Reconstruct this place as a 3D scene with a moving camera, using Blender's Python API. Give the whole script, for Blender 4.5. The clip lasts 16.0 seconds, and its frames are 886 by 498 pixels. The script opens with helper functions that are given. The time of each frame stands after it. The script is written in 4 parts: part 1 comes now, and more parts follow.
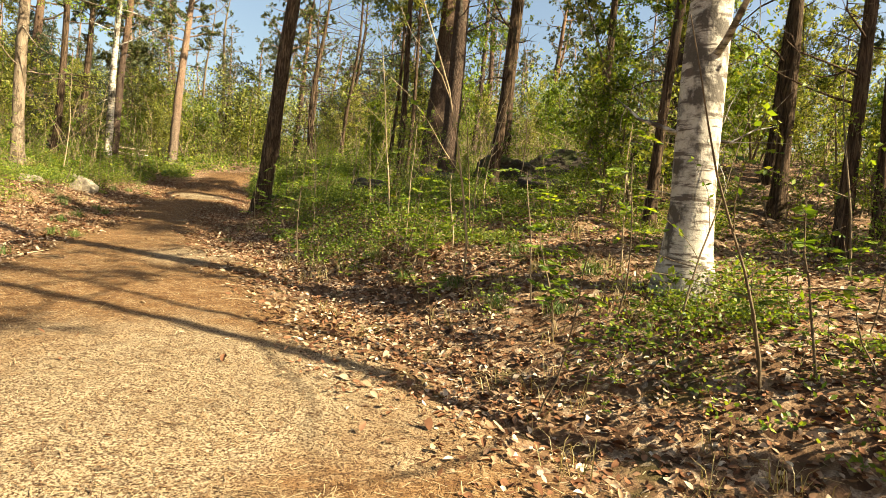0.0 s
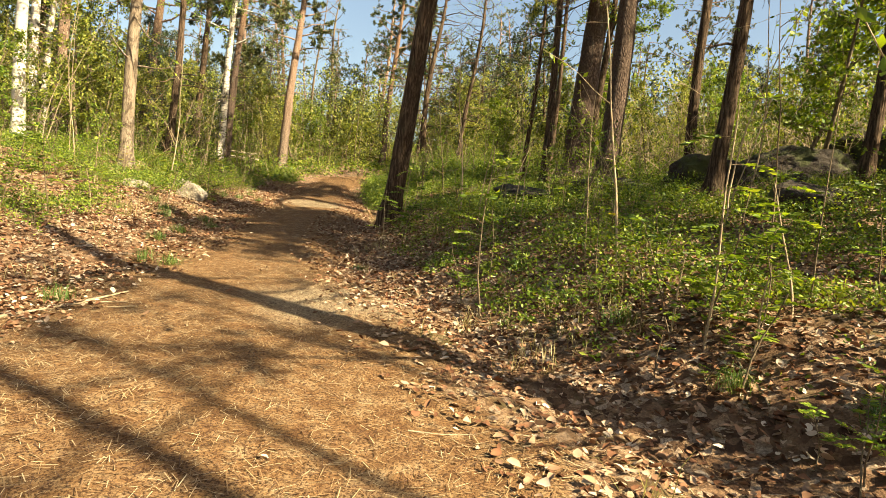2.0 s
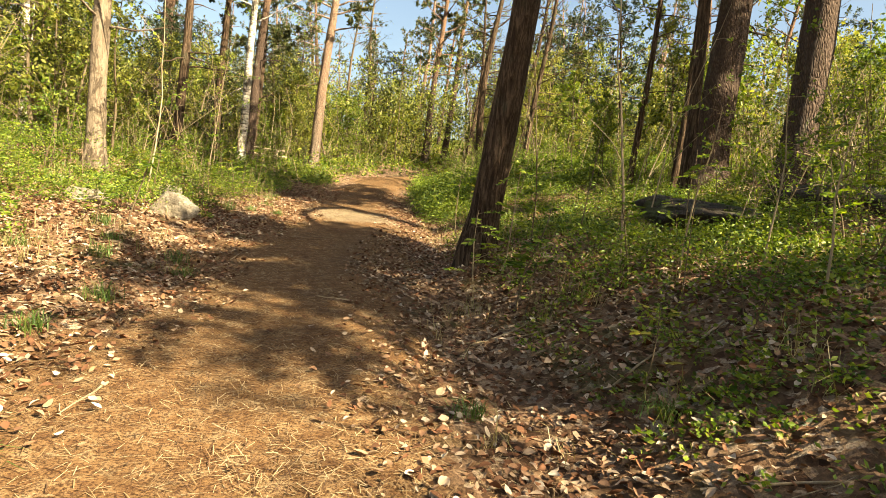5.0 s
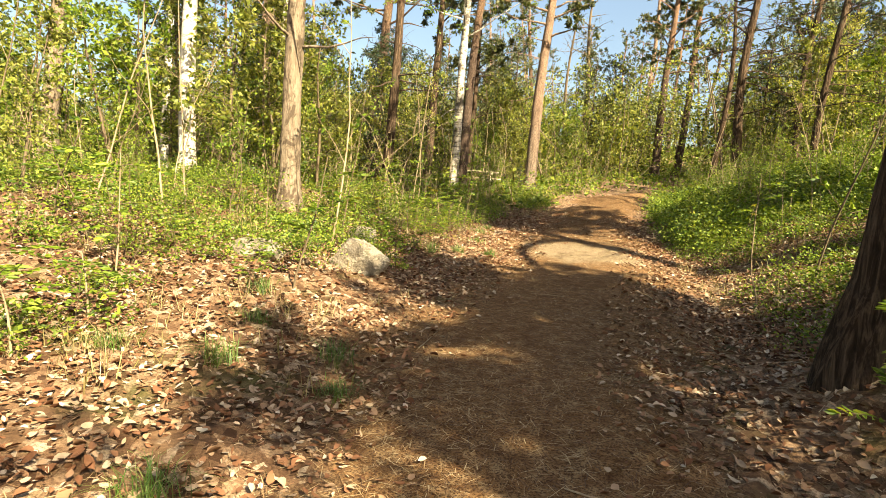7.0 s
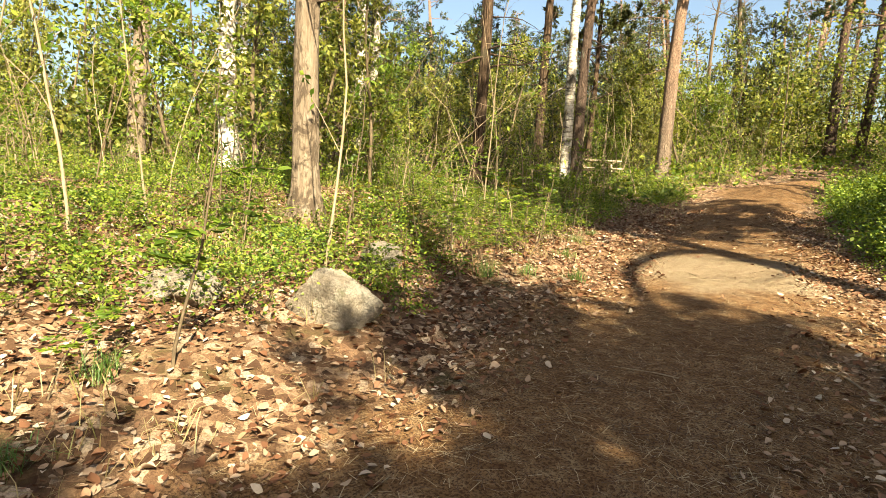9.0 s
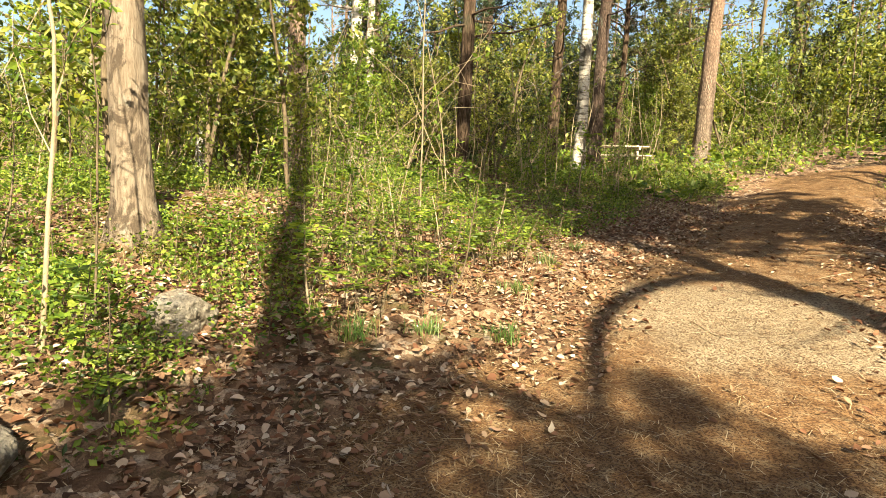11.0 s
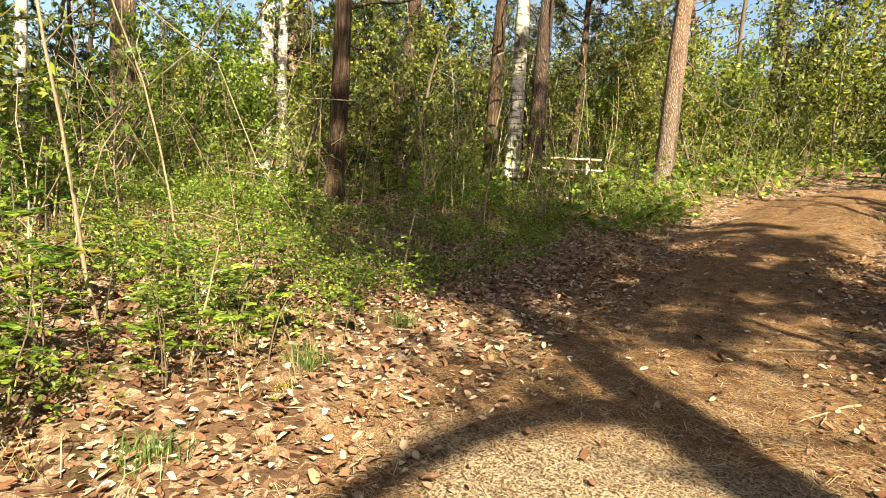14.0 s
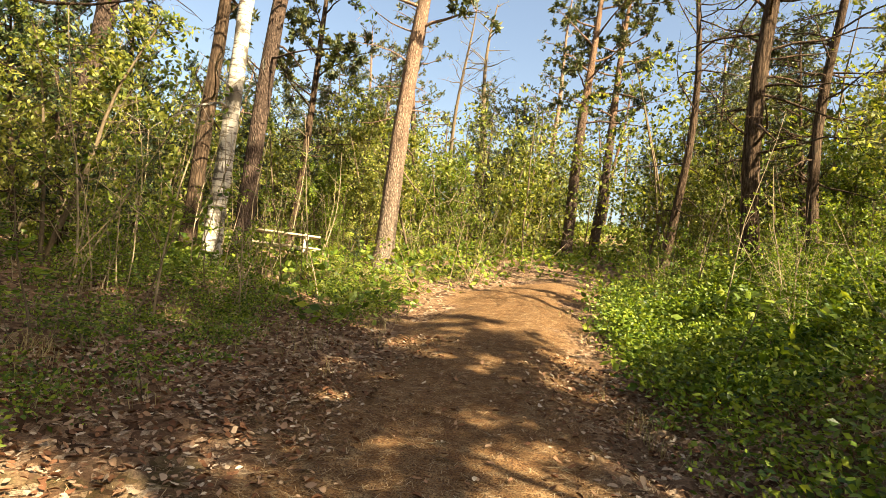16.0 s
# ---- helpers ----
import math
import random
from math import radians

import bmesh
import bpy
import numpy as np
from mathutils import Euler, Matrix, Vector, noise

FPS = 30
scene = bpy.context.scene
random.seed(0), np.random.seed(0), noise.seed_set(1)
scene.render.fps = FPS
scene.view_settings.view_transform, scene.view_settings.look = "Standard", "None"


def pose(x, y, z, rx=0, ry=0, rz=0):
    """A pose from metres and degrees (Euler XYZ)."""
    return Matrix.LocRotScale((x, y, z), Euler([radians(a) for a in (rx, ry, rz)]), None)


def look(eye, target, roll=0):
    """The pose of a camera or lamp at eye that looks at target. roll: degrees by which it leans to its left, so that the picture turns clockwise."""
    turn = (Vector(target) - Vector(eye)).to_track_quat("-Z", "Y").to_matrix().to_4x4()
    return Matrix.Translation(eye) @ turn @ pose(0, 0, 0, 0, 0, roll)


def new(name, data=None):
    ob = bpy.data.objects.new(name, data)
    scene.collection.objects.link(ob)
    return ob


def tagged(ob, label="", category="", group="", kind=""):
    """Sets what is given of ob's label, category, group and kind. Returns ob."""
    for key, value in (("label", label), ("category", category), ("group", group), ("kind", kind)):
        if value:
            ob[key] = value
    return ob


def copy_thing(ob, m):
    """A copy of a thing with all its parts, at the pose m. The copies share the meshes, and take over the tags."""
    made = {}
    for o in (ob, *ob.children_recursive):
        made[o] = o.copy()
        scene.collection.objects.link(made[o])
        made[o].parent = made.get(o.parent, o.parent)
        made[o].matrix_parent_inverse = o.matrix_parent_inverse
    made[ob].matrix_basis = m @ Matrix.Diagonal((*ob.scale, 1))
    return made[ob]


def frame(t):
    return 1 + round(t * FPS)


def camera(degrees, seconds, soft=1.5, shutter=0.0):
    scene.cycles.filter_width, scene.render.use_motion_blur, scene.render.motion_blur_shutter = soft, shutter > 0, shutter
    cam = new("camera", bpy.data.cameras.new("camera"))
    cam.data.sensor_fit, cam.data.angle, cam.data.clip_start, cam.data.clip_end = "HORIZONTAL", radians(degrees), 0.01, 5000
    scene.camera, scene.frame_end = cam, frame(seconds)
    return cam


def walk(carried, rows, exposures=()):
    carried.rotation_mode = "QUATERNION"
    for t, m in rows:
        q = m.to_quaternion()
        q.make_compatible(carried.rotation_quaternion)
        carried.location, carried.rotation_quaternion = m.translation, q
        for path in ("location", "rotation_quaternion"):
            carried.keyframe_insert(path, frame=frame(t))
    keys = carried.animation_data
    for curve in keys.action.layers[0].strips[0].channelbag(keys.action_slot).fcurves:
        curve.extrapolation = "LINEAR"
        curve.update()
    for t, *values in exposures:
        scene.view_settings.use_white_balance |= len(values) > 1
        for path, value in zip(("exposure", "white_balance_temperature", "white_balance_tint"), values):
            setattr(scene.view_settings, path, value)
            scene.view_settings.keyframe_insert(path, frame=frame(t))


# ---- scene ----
cam = camera(76.1, 16.0, soft=0.8)
METRES, EYE, TILT, LEAN, TURN = 22.0, 1.35, -2.5, -5.25, 0.0
ROWS = [
    (0.0, 0.0, 0.0, 0.0, 0.0, 0.0, -0.0),
    (0.5, -0.0219, 0.0315, 0.0034, 5.32, 0.43, -0.62),
    (1.0, -0.0444, 0.0636, 0.0077, 7.11, 0.36, -0.85),
    (1.5, -0.0611, 0.0984, 0.0124, 8.25, 0.33, -0.91),
    (2.0, -0.0752, 0.1344, 0.0189, 9.09, 0.31, -1.25),
    (2.5, -0.0859, 0.1683, 0.0253, 9.76, 0.27, -1.45),
    (3.0, -0.0966, 0.2041, 0.0286, 10.17, 0.22, -1.63),
    (3.5, -0.11, 0.2373, 0.0338, 10.82, 0.1, -1.64),
    (6.0, -0.1901, 0.3872, 0.0596, 16.77, -0.25, -1.53),
    (6.5, -0.2042, 0.4165, 0.0631, 24.58, 0.44, -0.95),
    (7.0, -0.222, 0.4488, 0.0757, 33.78, 1.1, -1.2),
    (7.5, -0.2379, 0.4791, 0.0859, 40.67, 1.3, -1.32),
    (8.0, -0.2463, 0.5116, 0.0876, 43.48, 0.95, -1.39),
    (10.5, -0.2877, 0.6618, 0.1082, 51.2, -0.66, -0.76),
    (11.0, -0.2952, 0.6923, 0.1141, 51.85, -1.1, -0.73),
    (11.5, -0.3018, 0.722, 0.1168, 52.42, -1.56, -0.42),
    (12.0, -0.3059, 0.7474, 0.1179, 53.34, -1.77, -0.54),
    (12.5, -0.3124, 0.7742, 0.1255, 54.78, -1.77, -0.95),
    (13.0, -0.325, 0.7992, 0.1301, 54.7, -1.72, -1.08),
    (13.5, -0.3358, 0.8184, 0.1316, 53.89, -1.47, -1.47),
    (14.0, -0.3454, 0.8421, 0.1362, 50.49, -0.17, -2.08),
    (14.5, -0.3576, 0.861, 0.1393, 45.96, 1.25, -2.6),
    (15.0, -0.3679, 0.8745, 0.1429, 42.67, 2.6, -2.86),
    (15.5, -0.3749, 0.8913, 0.1446, 34.85, 5.47, -3.18),
    (16.0, -0.3772, 0.9008, 0.1496, 23.1, 8.36, -2.76),
]
EXPOSURES = [(0.0, 2.12, 7100, 8), (3.5, 2.24, 7150, 8), (6.3, 2.38, 7100, 8), (8.0, 2.25, 6850, 8), (12.0, 2.28, 6450, 8), (14.0, 2.15, 6400, 8), (16.0, 2.4, 7200, 12)]
walk(cam, [(t, pose(0, 0, EYE, TILT, LEAN, TURN) @ pose(METRES * x, METRES * y, METRES * z, 90 + pitch, roll, yaw)) for t, x, y, z, yaw, pitch, roll in ROWS], EXPOSURES)

# ---- world, sun, exposure ----
SUN_DIR = Vector((0.92, -0.39, 0.80)).normalized()      # towards the sun
world = bpy.data.worlds.new("sky")
scene.world = world
world.use_nodes = True
wn = world.node_tree
sky = wn.nodes.new("ShaderNodeTexSky")
sky.sky_type = "NISHITA"
sky.sun_disc = False
sky.sun_elevation = math.asin(SUN_DIR.z)
sky.sun_rotation = math.atan2(SUN_DIR.x, SUN_DIR.y)
sky.air_density, sky.dust_density, sky.ozone_density = 1.3, 3.0, 1.2
wn.nodes["Background"].inputs["Strength"].default_value = 0.05
wn.links.new(sky.outputs[0], wn.nodes["Background"].inputs["Color"])
sun_data = bpy.data.lights.new("sun", "SUN")
sun_data.energy, sun_data.angle, sun_data.color = 5.0, radians(0.5), (1.0, 0.91, 0.68)
sun = new("sun", sun_data)
sun.matrix_world = look((0, 0, 60), Vector((0, 0, 60)) - SUN_DIR)


# ---- materials ----
class Mat:
    """A node material with short calls."""
    def __init__(self, name):
        self.m = bpy.data.materials.new(name)
        self.m.use_nodes = True
        self.t = self.m.node_tree
        self.b = self.t.nodes["Principled BSDF"]
        self.out = self.t.nodes["Material Output"]

    def node(self, kind, **sets):
        n = self.t.nodes.new(kind)
        for k, v in sets.items():
            n.inputs[k].default_value = v
        return n

    def link(self, a, b):
        self.t.links.new(a, b)

    def coords(self, scale=(1, 1, 1)):
        c = self.node("ShaderNodeTexCoord")
        mp = self.node("ShaderNodeMapping")
        mp.inputs["Scale"].default_value = scale
        self.link(c.outputs["Object"], mp.inputs["Vector"])
        return mp.outputs[0]

    def noise(self, vec, scale, detail=4.0, rough=0.6, dist=0.0):
        n = self.node("ShaderNodeTexNoise", Scale=scale, Detail=detail, Roughness=rough, Distortion=dist)
        self.link(vec, n.inputs["Vector"])
        return n.outputs["Fac"]

    def ramp(self, fac, stops):
        r = self.node("ShaderNodeValToRGB")
        e = r.color_ramp.elements
        while len(e) < len(stops):
            e.new(0.5)
        for k, (p, c) in enumerate(stops):
            e[k].position, e[k].color = p, (*c, 1)
        self.link(fac, r.inputs[0])
        return r.outputs[0]

    def mix(self, fac, a, b, blend="MIX"):
        n = self.t.nodes.new("ShaderNodeMix")
        n.data_type, n.blend_type = "RGBA", blend
        if isinstance(fac, float):
            n.inputs[0].default_value = fac
        else:
            self.link(fac, n.inputs[0])
        for k, v in ((6, a), (7, b)):
            if isinstance(v, tuple):
                n.inputs[k].default_value = (*v, 1)
            else:
                self.link(v, n.inputs[k])
        return n.outputs[2]

    def math(self, op, a, b=0.0):
        n = self.node("ShaderNodeMath")
        n.operation = op
        for k, v in ((0, a), (1, b)):
            if isinstance(v, (int, float)):
                n.inputs[k].default_value = v
            else:
                self.link(v, n.inputs[k])
        return n.outputs[0]

    def bump(self, height, strength, distance):
        n = self.node("ShaderNodeBump", Strength=strength, Distance=distance)
        self.link(height, n.inputs["Height"])
        self.link(n.outputs[0], self.b.inputs["Normal"])

    def base(self, colour, rough=0.9, spec=0.2):
        if isinstance(colour, tuple):
            self.b.inputs["Base Color"].default_value = (*colour, 1)
        else:
            self.link(colour, self.b.inputs["Base Color"])
        self.b.inputs["Roughness"].default_value = rough
        self.b.inputs["Specular IOR Level"].default_value = spec
        return self


def leaf_material(name, stops, through_light=0.48, rough=0.45, spec=0.35, olive=(0.2, 0.17, 0.035)):
    """Leaves: a colour for each leaf, and light that passes through the blade."""
    m = Mat(name)
    g = m.node("ShaderNodeNewGeometry")
    o = m.node("ShaderNodeObjectInfo")
    f = m.math("ADD", m.math("MULTIPLY", g.outputs["Random Per Island"], 0.8), m.math("MULTIPLY", o.outputs["Random"], 0.2))
    c = m.ramp(f, stops)
    n = m.noise(m.coords(), 1.3, 5, 0.7)
    c = m.mix(m.ramp(n, [(0.48, (0, 0, 0)), (0.70, (0.55, 0.55, 0.55))]), c, olive)
    m.base(c, rough, spec)
    tr = m.node("ShaderNodeBsdfTranslucent")
    m.link(m.mix(1.0, c, (1.0, 0.95, 0.35), "MULTIPLY"), tr.inputs["Color"])
    mx = m.node("ShaderNodeMixShader", Fac=through_light)
    m.link(m.b.outputs[0], mx.inputs[1])
    m.link(tr.outputs[0], mx.inputs[2])
    m.link(mx.outputs[0], m.out.inputs["Surface"])
    return m.m


def ground_material():
    m = Mat("forest_floor")
    v = m.coords()
    at = m.node("ShaderNodeAttribute")
    at.attribute_name = "trodden"
    n1, n2, n3 = m.noise(v, 0.9, 5), m.noise(v, 9.0, 6, 0.7), m.noise(v, 70.0, 4, 0.7)
    straw = m.ramp(n2, [(0.25, (0.0792, 0.033, 0.0132)), (0.5, (0.185, 0.102, 0.0436)), (0.75, (0.317, 0.224, 0.125))])
    sand = m.ramp(n3, [(0.3, (0.165, 0.106, 0.0528)), (0.7, (0.356, 0.284, 0.185))])
    sa = m.node("ShaderNodeAttribute")
    sa.attribute_name = "sandy"
    bare = m.math("ADD", sa.outputs["Fac"], m.math("MULTIPLY", m.math("SUBTRACT", n1, 0.5), 1.6))
    path = m.mix(m.ramp(bare, [(0.35, (0, 0, 0)), (0.75, (1, 1, 1))]), straw, sand)
    path = m.mix(m.ramp(n3, [(0.42, (0.9, 0.9, 0.9)), (0.54, (0, 0, 0))]), path, (0.0528, 0.0238, 0.0106))
    vo = m.node("ShaderNodeTexVoronoi", Scale=17.0)
    m.link(v, vo.inputs["Vector"])
    sepc = m.node("ShaderNodeSeparateColor")
    m.link(vo.outputs["Color"], sepc.inputs[0])
    dead = m.ramp(sepc.outputs[0], [(0.0, (0.0396, 0.0185, 0.0099)), (0.45, (0.165, 0.0924, 0.0495)), (0.8, (0.29, 0.185, 0.109)), (1.0, (0.409, 0.31, 0.218))])
    dead = m.mix(m.ramp(n3, [(0.35, (0.7, 0.7, 0.7)), (0.6, (0, 0, 0))]), dead, (0.0462, 0.0231, 0.0132))
    soil = m.ramp(n2, [(0.3, (0.0528, 0.0277, 0.0145)), (0.55, (0.125, 0.0693, 0.0363)), (0.75, (0.205, 0.122, 0.0627))])
    soil = m.mix(m.ramp(m.noise(v, 2.3, 4), [(0.3, (0, 0, 0)), (0.48, (1, 1, 1))]), soil, dead)
    moss = m.ramp(n3, [(0.3, (0.033, 0.0363, 0.0106)), (0.7, (0.0924, 0.0825, 0.0264))])
    wild = m.mix(m.ramp(m.noise(v, 1.3, 6, 0.7), [(0.54, (0, 0, 0)), (0.68, (0.8, 0.8, 0.8))]), soil, moss)
    edge = m.math("ADD", at.outputs["Fac"], m.math("MULTIPLY", m.math("SUBTRACT", n2, 0.5), 1.1))
    edge = m.math("ADD", edge, m.math("MULTIPLY", m.math("SUBTRACT", n1, 0.5), 0.8))
    col = m.mix(m.ramp(edge, [(0.30, (0, 0, 0)), (0.75, (1, 1, 1))]), wild, path)
    m.base(col, 0.95, 0.1)
    m.bump(m.math("ADD", n2, m.math("MULTIPLY", n3, 0.6)), 0.7, 0.03)
    return m.m


def bark_pine(name, low, high, turn):
    """Plated bark: dark ridged plates below, thinner warm bark above the height turn."""
    m = Mat(name)
    v = m.coords((1, 1, 0.22))
    vo = m.node("ShaderNodeTexVoronoi", Scale=34.0)
    vo.feature = "DISTANCE_TO_EDGE"
    wob = m.node("ShaderNodeTexNoise", Scale=5.0, Detail=4.0)
    m.link(v, wob.inputs["Vector"])
    add = m.node("ShaderNodeVectorMath")
    add.operation = "MULTIPLY_ADD"
    m.link(wob.outputs["Color"], add.inputs[0])
    add.inputs[1].default_value = (0.13, 0.13, 0.05)
    m.link(v, add.inputs[2])
    m.link(add.outputs[0], vo.inputs["Vector"])
    crack = m.ramp(vo.outputs["Distance"], [(0.0, (0, 0, 0)), (0.30, (1, 1, 1))])
    fine = m.noise(v, 60.0, 5, 0.7)
    big = m.noise(v, 3.0, 4)
    plate = m.mix(fine, low[0], low[1])
    plate = m.mix(m.ramp(m.noise(v, 11.0, 5, 0.7), [(0.35, (0, 0, 0)), (0.65, (0.8, 0.8, 0.8))]), plate, low[0])
    c = m.node("ShaderNodeTexCoord")
    sep = m.node("ShaderNodeSeparateXYZ")
    m.link(c.outputs["Object"], sep.inputs[0])
    up = m.math("ADD", sep.outputs["Z"], m.math("MULTIPLY", big, 2.0))
    mr = m.node("ShaderNodeMapRange")
    mr.inputs[1].default_value, mr.inputs[2].default_value = turn, turn + 3.0
    m.link(up, mr.inputs[0])
    col = m.mix(mr.outputs[0], plate, m.mix(fine, high[0], high[1]))
    lichen = m.ramp(m.noise(v, 6.0, 5), [(0.60, (0, 0, 0)), (0.72, (0.6, 0.6, 0.6))])
    col = m.mix(lichen, col, (0.204, 0.218, 0.163))
    col = m.mix(crack, m.mix(0.65, col, (0.0306, 0.019, 0.0122)), col)
    col = m.mix(m.ramp(m.noise(v, 4.5, 6, 0.7), [(0.30, (0.75, 0.75, 0.75)), (0.46, (0, 0, 0))]), col, (0.0476, 0.0306, 0.0204))
    m.base(col, 0.9, 0.15)
    m.bump(m.math("ADD", m.math("MULTIPLY", crack, 1.0), m.math("MULTIPLY", fine, 0.5)), 0.9, 0.025)
    return m.m


def bark_birch(name, dark):
    """White papery bark with dark bands and a rough dark base."""
    m = Mat(name)
    v = m.coords((1.2, 1.2, 7.0))
    lines = m.ramp(m.noise(v, 2.6, 6, 0.7), [(0.57 - dark, (1, 1, 1)), (0.66 - dark, (0, 0, 0))])
    v2 = m.coords((1, 1, 0.8))
    blot = m.ramp(m.noise(v2, 3.4, 5, 0.65), [(0.56 - dark, (0, 0, 0)), (0.66 - dark, (1, 1, 1))])
    fine = m.noise(v2, 40.0, 5, 0.7)
    white = m.mix(fine, (0.31, 0.26, 0.20), (0.60, 0.54, 0.45))
    col = m.mix(lines, (0.109, 0.0816, 0.0612), white)
    col = m.mix(blot, col, m.mix(fine, (0.034, 0.0272, 0.0204), (0.136, 0.109, 0.0816)))
    m.base(col, 0.75, 0.25)
    m.bump(m.math("ADD", m.math("MULTIPLY", blot, 0.7), fine), 0.6, 0.012)
    return m.m


def plain_bark(name, a, b, scale=14.0):
    m = Mat(name)
    v = m.coords((1, 1, 0.3))
    n = m.noise(v, scale, 6, 0.7)
    m.base(m.mix(m.ramp(n, [(0.3, (0, 0, 0)), (0.7, (1, 1, 1))]), a, b), 0.85, 0.2)
    m.bump(n, 0.8, 0.02)
    return m.m


def bark_furrowed(name, a, b):
    """Dark bark split into long narrow ridges."""
    m = Mat(name)
    v, w = m.coords((1, 1, 0.11)), m.coords((1, 1, 0.5))
    ridge = m.noise(v, 30.0, 6, 0.68, 0.7)
    fine = m.noise(w, 80.0, 5, 0.75)
    col = m.ramp(ridge, [(0.34, (a[0] * 0.35, a[1] * 0.35, a[2] * 0.35)), (0.46, a), (0.66, b)])
    col = m.mix(m.math("MULTIPLY", fine, 0.5), col, a)
    col = m.mix(m.ramp(m.noise(w, 3.5, 6, 0.7), [(0.55, (0, 0, 0)), (0.70, (0.5, 0.5, 0.5))]), col, (0.075, 0.075, 0.045))
    m.base(col, 0.95, 0.1)
    m.bump(m.math("ADD", ridge, m.math("MULTIPLY", fine, 0.35)), 1.0, 0.05)
    return m.m


def bark_mottled():
    """Finely furrowed tan bark with irregular pale blotches, and dark ones that include painted leaf shadows."""
    m = Mat("furrowed_bark")
    v = m.coords((1, 1, 0.16))
    w = m.coords((1, 1, 0.6))
    ridge = m.noise(v, 26.0, 7, 0.72, 0.8)
    fine = m.noise(w, 75.0, 5, 0.75)
    col = m.ramp(ridge, [(0.28, (0.0588, 0.0392, 0.0245)), (0.44, (0.166, 0.122, 0.0806)), (0.62, (0.274, 0.215, 0.152)), (0.8, (0.323, 0.269, 0.206))])
    col = m.mix(m.math("MULTIPLY", fine, 0.45), col, (0.158, 0.108, 0.072))
    # Dark bark blotches, widened to paint leaf shadows across the trunk.
    dark = m.ramp(m.noise(w, 5.5, 7, 0.72, 0.6), [(0.49, (0, 0, 0)), (0.57, (0.9, 0.9, 0.9))])
    col = m.mix(dark, col, m.mix(fine, (0.0294, 0.0196, 0.0122), (0.0979, 0.0685, 0.0441)))
    pale = m.ramp(m.noise(w, 8.0, 6, 0.7), [(0.60, (0, 0, 0)), (0.70, (0.6, 0.6, 0.6))])
    col = m.mix(pale, col, (0.255, 0.245, 0.196))
    m.base(col, 0.9, 0.15)
    m.bump(m.math("ADD", ridge, m.math("MULTIPLY", fine, 0.3)), 0.9, 0.03)
    return m.m


def stone_material(name="granite", moss=0.0):
    m = Mat(name)
    v = m.coords()
    n, f = m.noise(v, 5.0, 6, 0.65), m.noise(v, 60.0, 4, 0.7)
    c = m.ramp(n, [(0.3, (0.119, 0.0875, 0.056)), (0.48, (0.294, 0.238, 0.168)), (0.66, (0.434, 0.378, 0.294))])
    # Mossy stone starts from near-black brown, which puts the bank's shade into its colour.
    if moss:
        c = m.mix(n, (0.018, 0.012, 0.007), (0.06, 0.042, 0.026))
    c = m.mix(m.ramp(f, [(0.35, (0.5, 0.5, 0.5)), (0.55, (0, 0, 0))]), c, (0.105, 0.084, 0.07))
    c = m.mix(m.ramp(m.noise(v, 3.0, 5), [(0.6 - moss, (0, 0, 0)), (0.7 - moss, (0.8, 0.8, 0.8))]), c, (0.077, 0.084, 0.0245))
    m.base(c, 0.85, 0.25)
    m.bump(m.math("ADD", m.noise(v, 14.0, 6, 0.75), m.math("MULTIPLY", f, 0.35)), 1.0, 0.06)
    return m.m


def island_material(name, stops, rough=0.8, spec=0.25):
    """Small loose pieces, a colour for each."""
    m = Mat(name)
    g = m.node("ShaderNodeNewGeometry")
    c = m.ramp(g.outputs["Random Per Island"], stops)
    n = m.noise(m.coords(), 45.0, 4)
    m.base(m.mix(m.math("MULTIPLY", n, 0.5), c, (0.10, 0.055, 0.03)), rough, spec)
    return m.m


def wood_material():
    m = Mat("weathered_planks")
    v = m.coords((2, 26, 26))
    n = m.noise(v, 2.0, 6, 0.7)
    o = m.node("ShaderNodeObjectInfo")
    c = m.mix(n, (0.40, 0.30, 0.18), (0.66, 0.55, 0.38))
    c = m.mix(m.math("MULTIPLY", o.outputs["Random"], 0.4), c, (0.34, 0.29, 0.22))
    m.base(c, 0.75, 0.25)
    m.bump(n, 0.4, 0.004)
    return m.m


M_GROUND = ground_material()
M_PINE = bark_pine("pine_bark", ((0.0748, 0.0476, 0.034), (0.19, 0.129, 0.0952)), ((0.204, 0.109, 0.0612), (0.34, 0.204, 0.122)), 6.0)
M_PINE_RED = bark_pine("red_pine_bark", ((0.204, 0.145, 0.102), (0.408, 0.306, 0.221)), ((0.273, 0.161, 0.106), (0.443, 0.297, 0.204)), 2.0)
M_OAK = bark_mottled()
M_DARK = bark_furrowed("dark_bark", (0.045, 0.028, 0.017), (0.19, 0.125, 0.08))
M_BIRCH = bark_birch("birch_bark", 0.0)
M_BIRCH_OLD = bark_birch("old_birch_bark", 0.07)
M_TWIG = plain_bark("twig_bark", (0.0544, 0.0374, 0.0218), (0.184, 0.133, 0.0782), 30.0)
M_TWIG_DRY = plain_bark("dry_twig", (0.177, 0.122, 0.068), (0.381, 0.292, 0.184), 30.0)
M_LEAF = leaf_material("spring_leaf", [(0.0, (0.0246, 0.0541, 0.00689)), (0.35, (0.0886, 0.148, 0.0138)), (0.7, (0.216, 0.295, 0.0295)), (1.0, (0.394, 0.433, 0.059))], 0.52, olive=(0.197, 0.187, 0.0344))
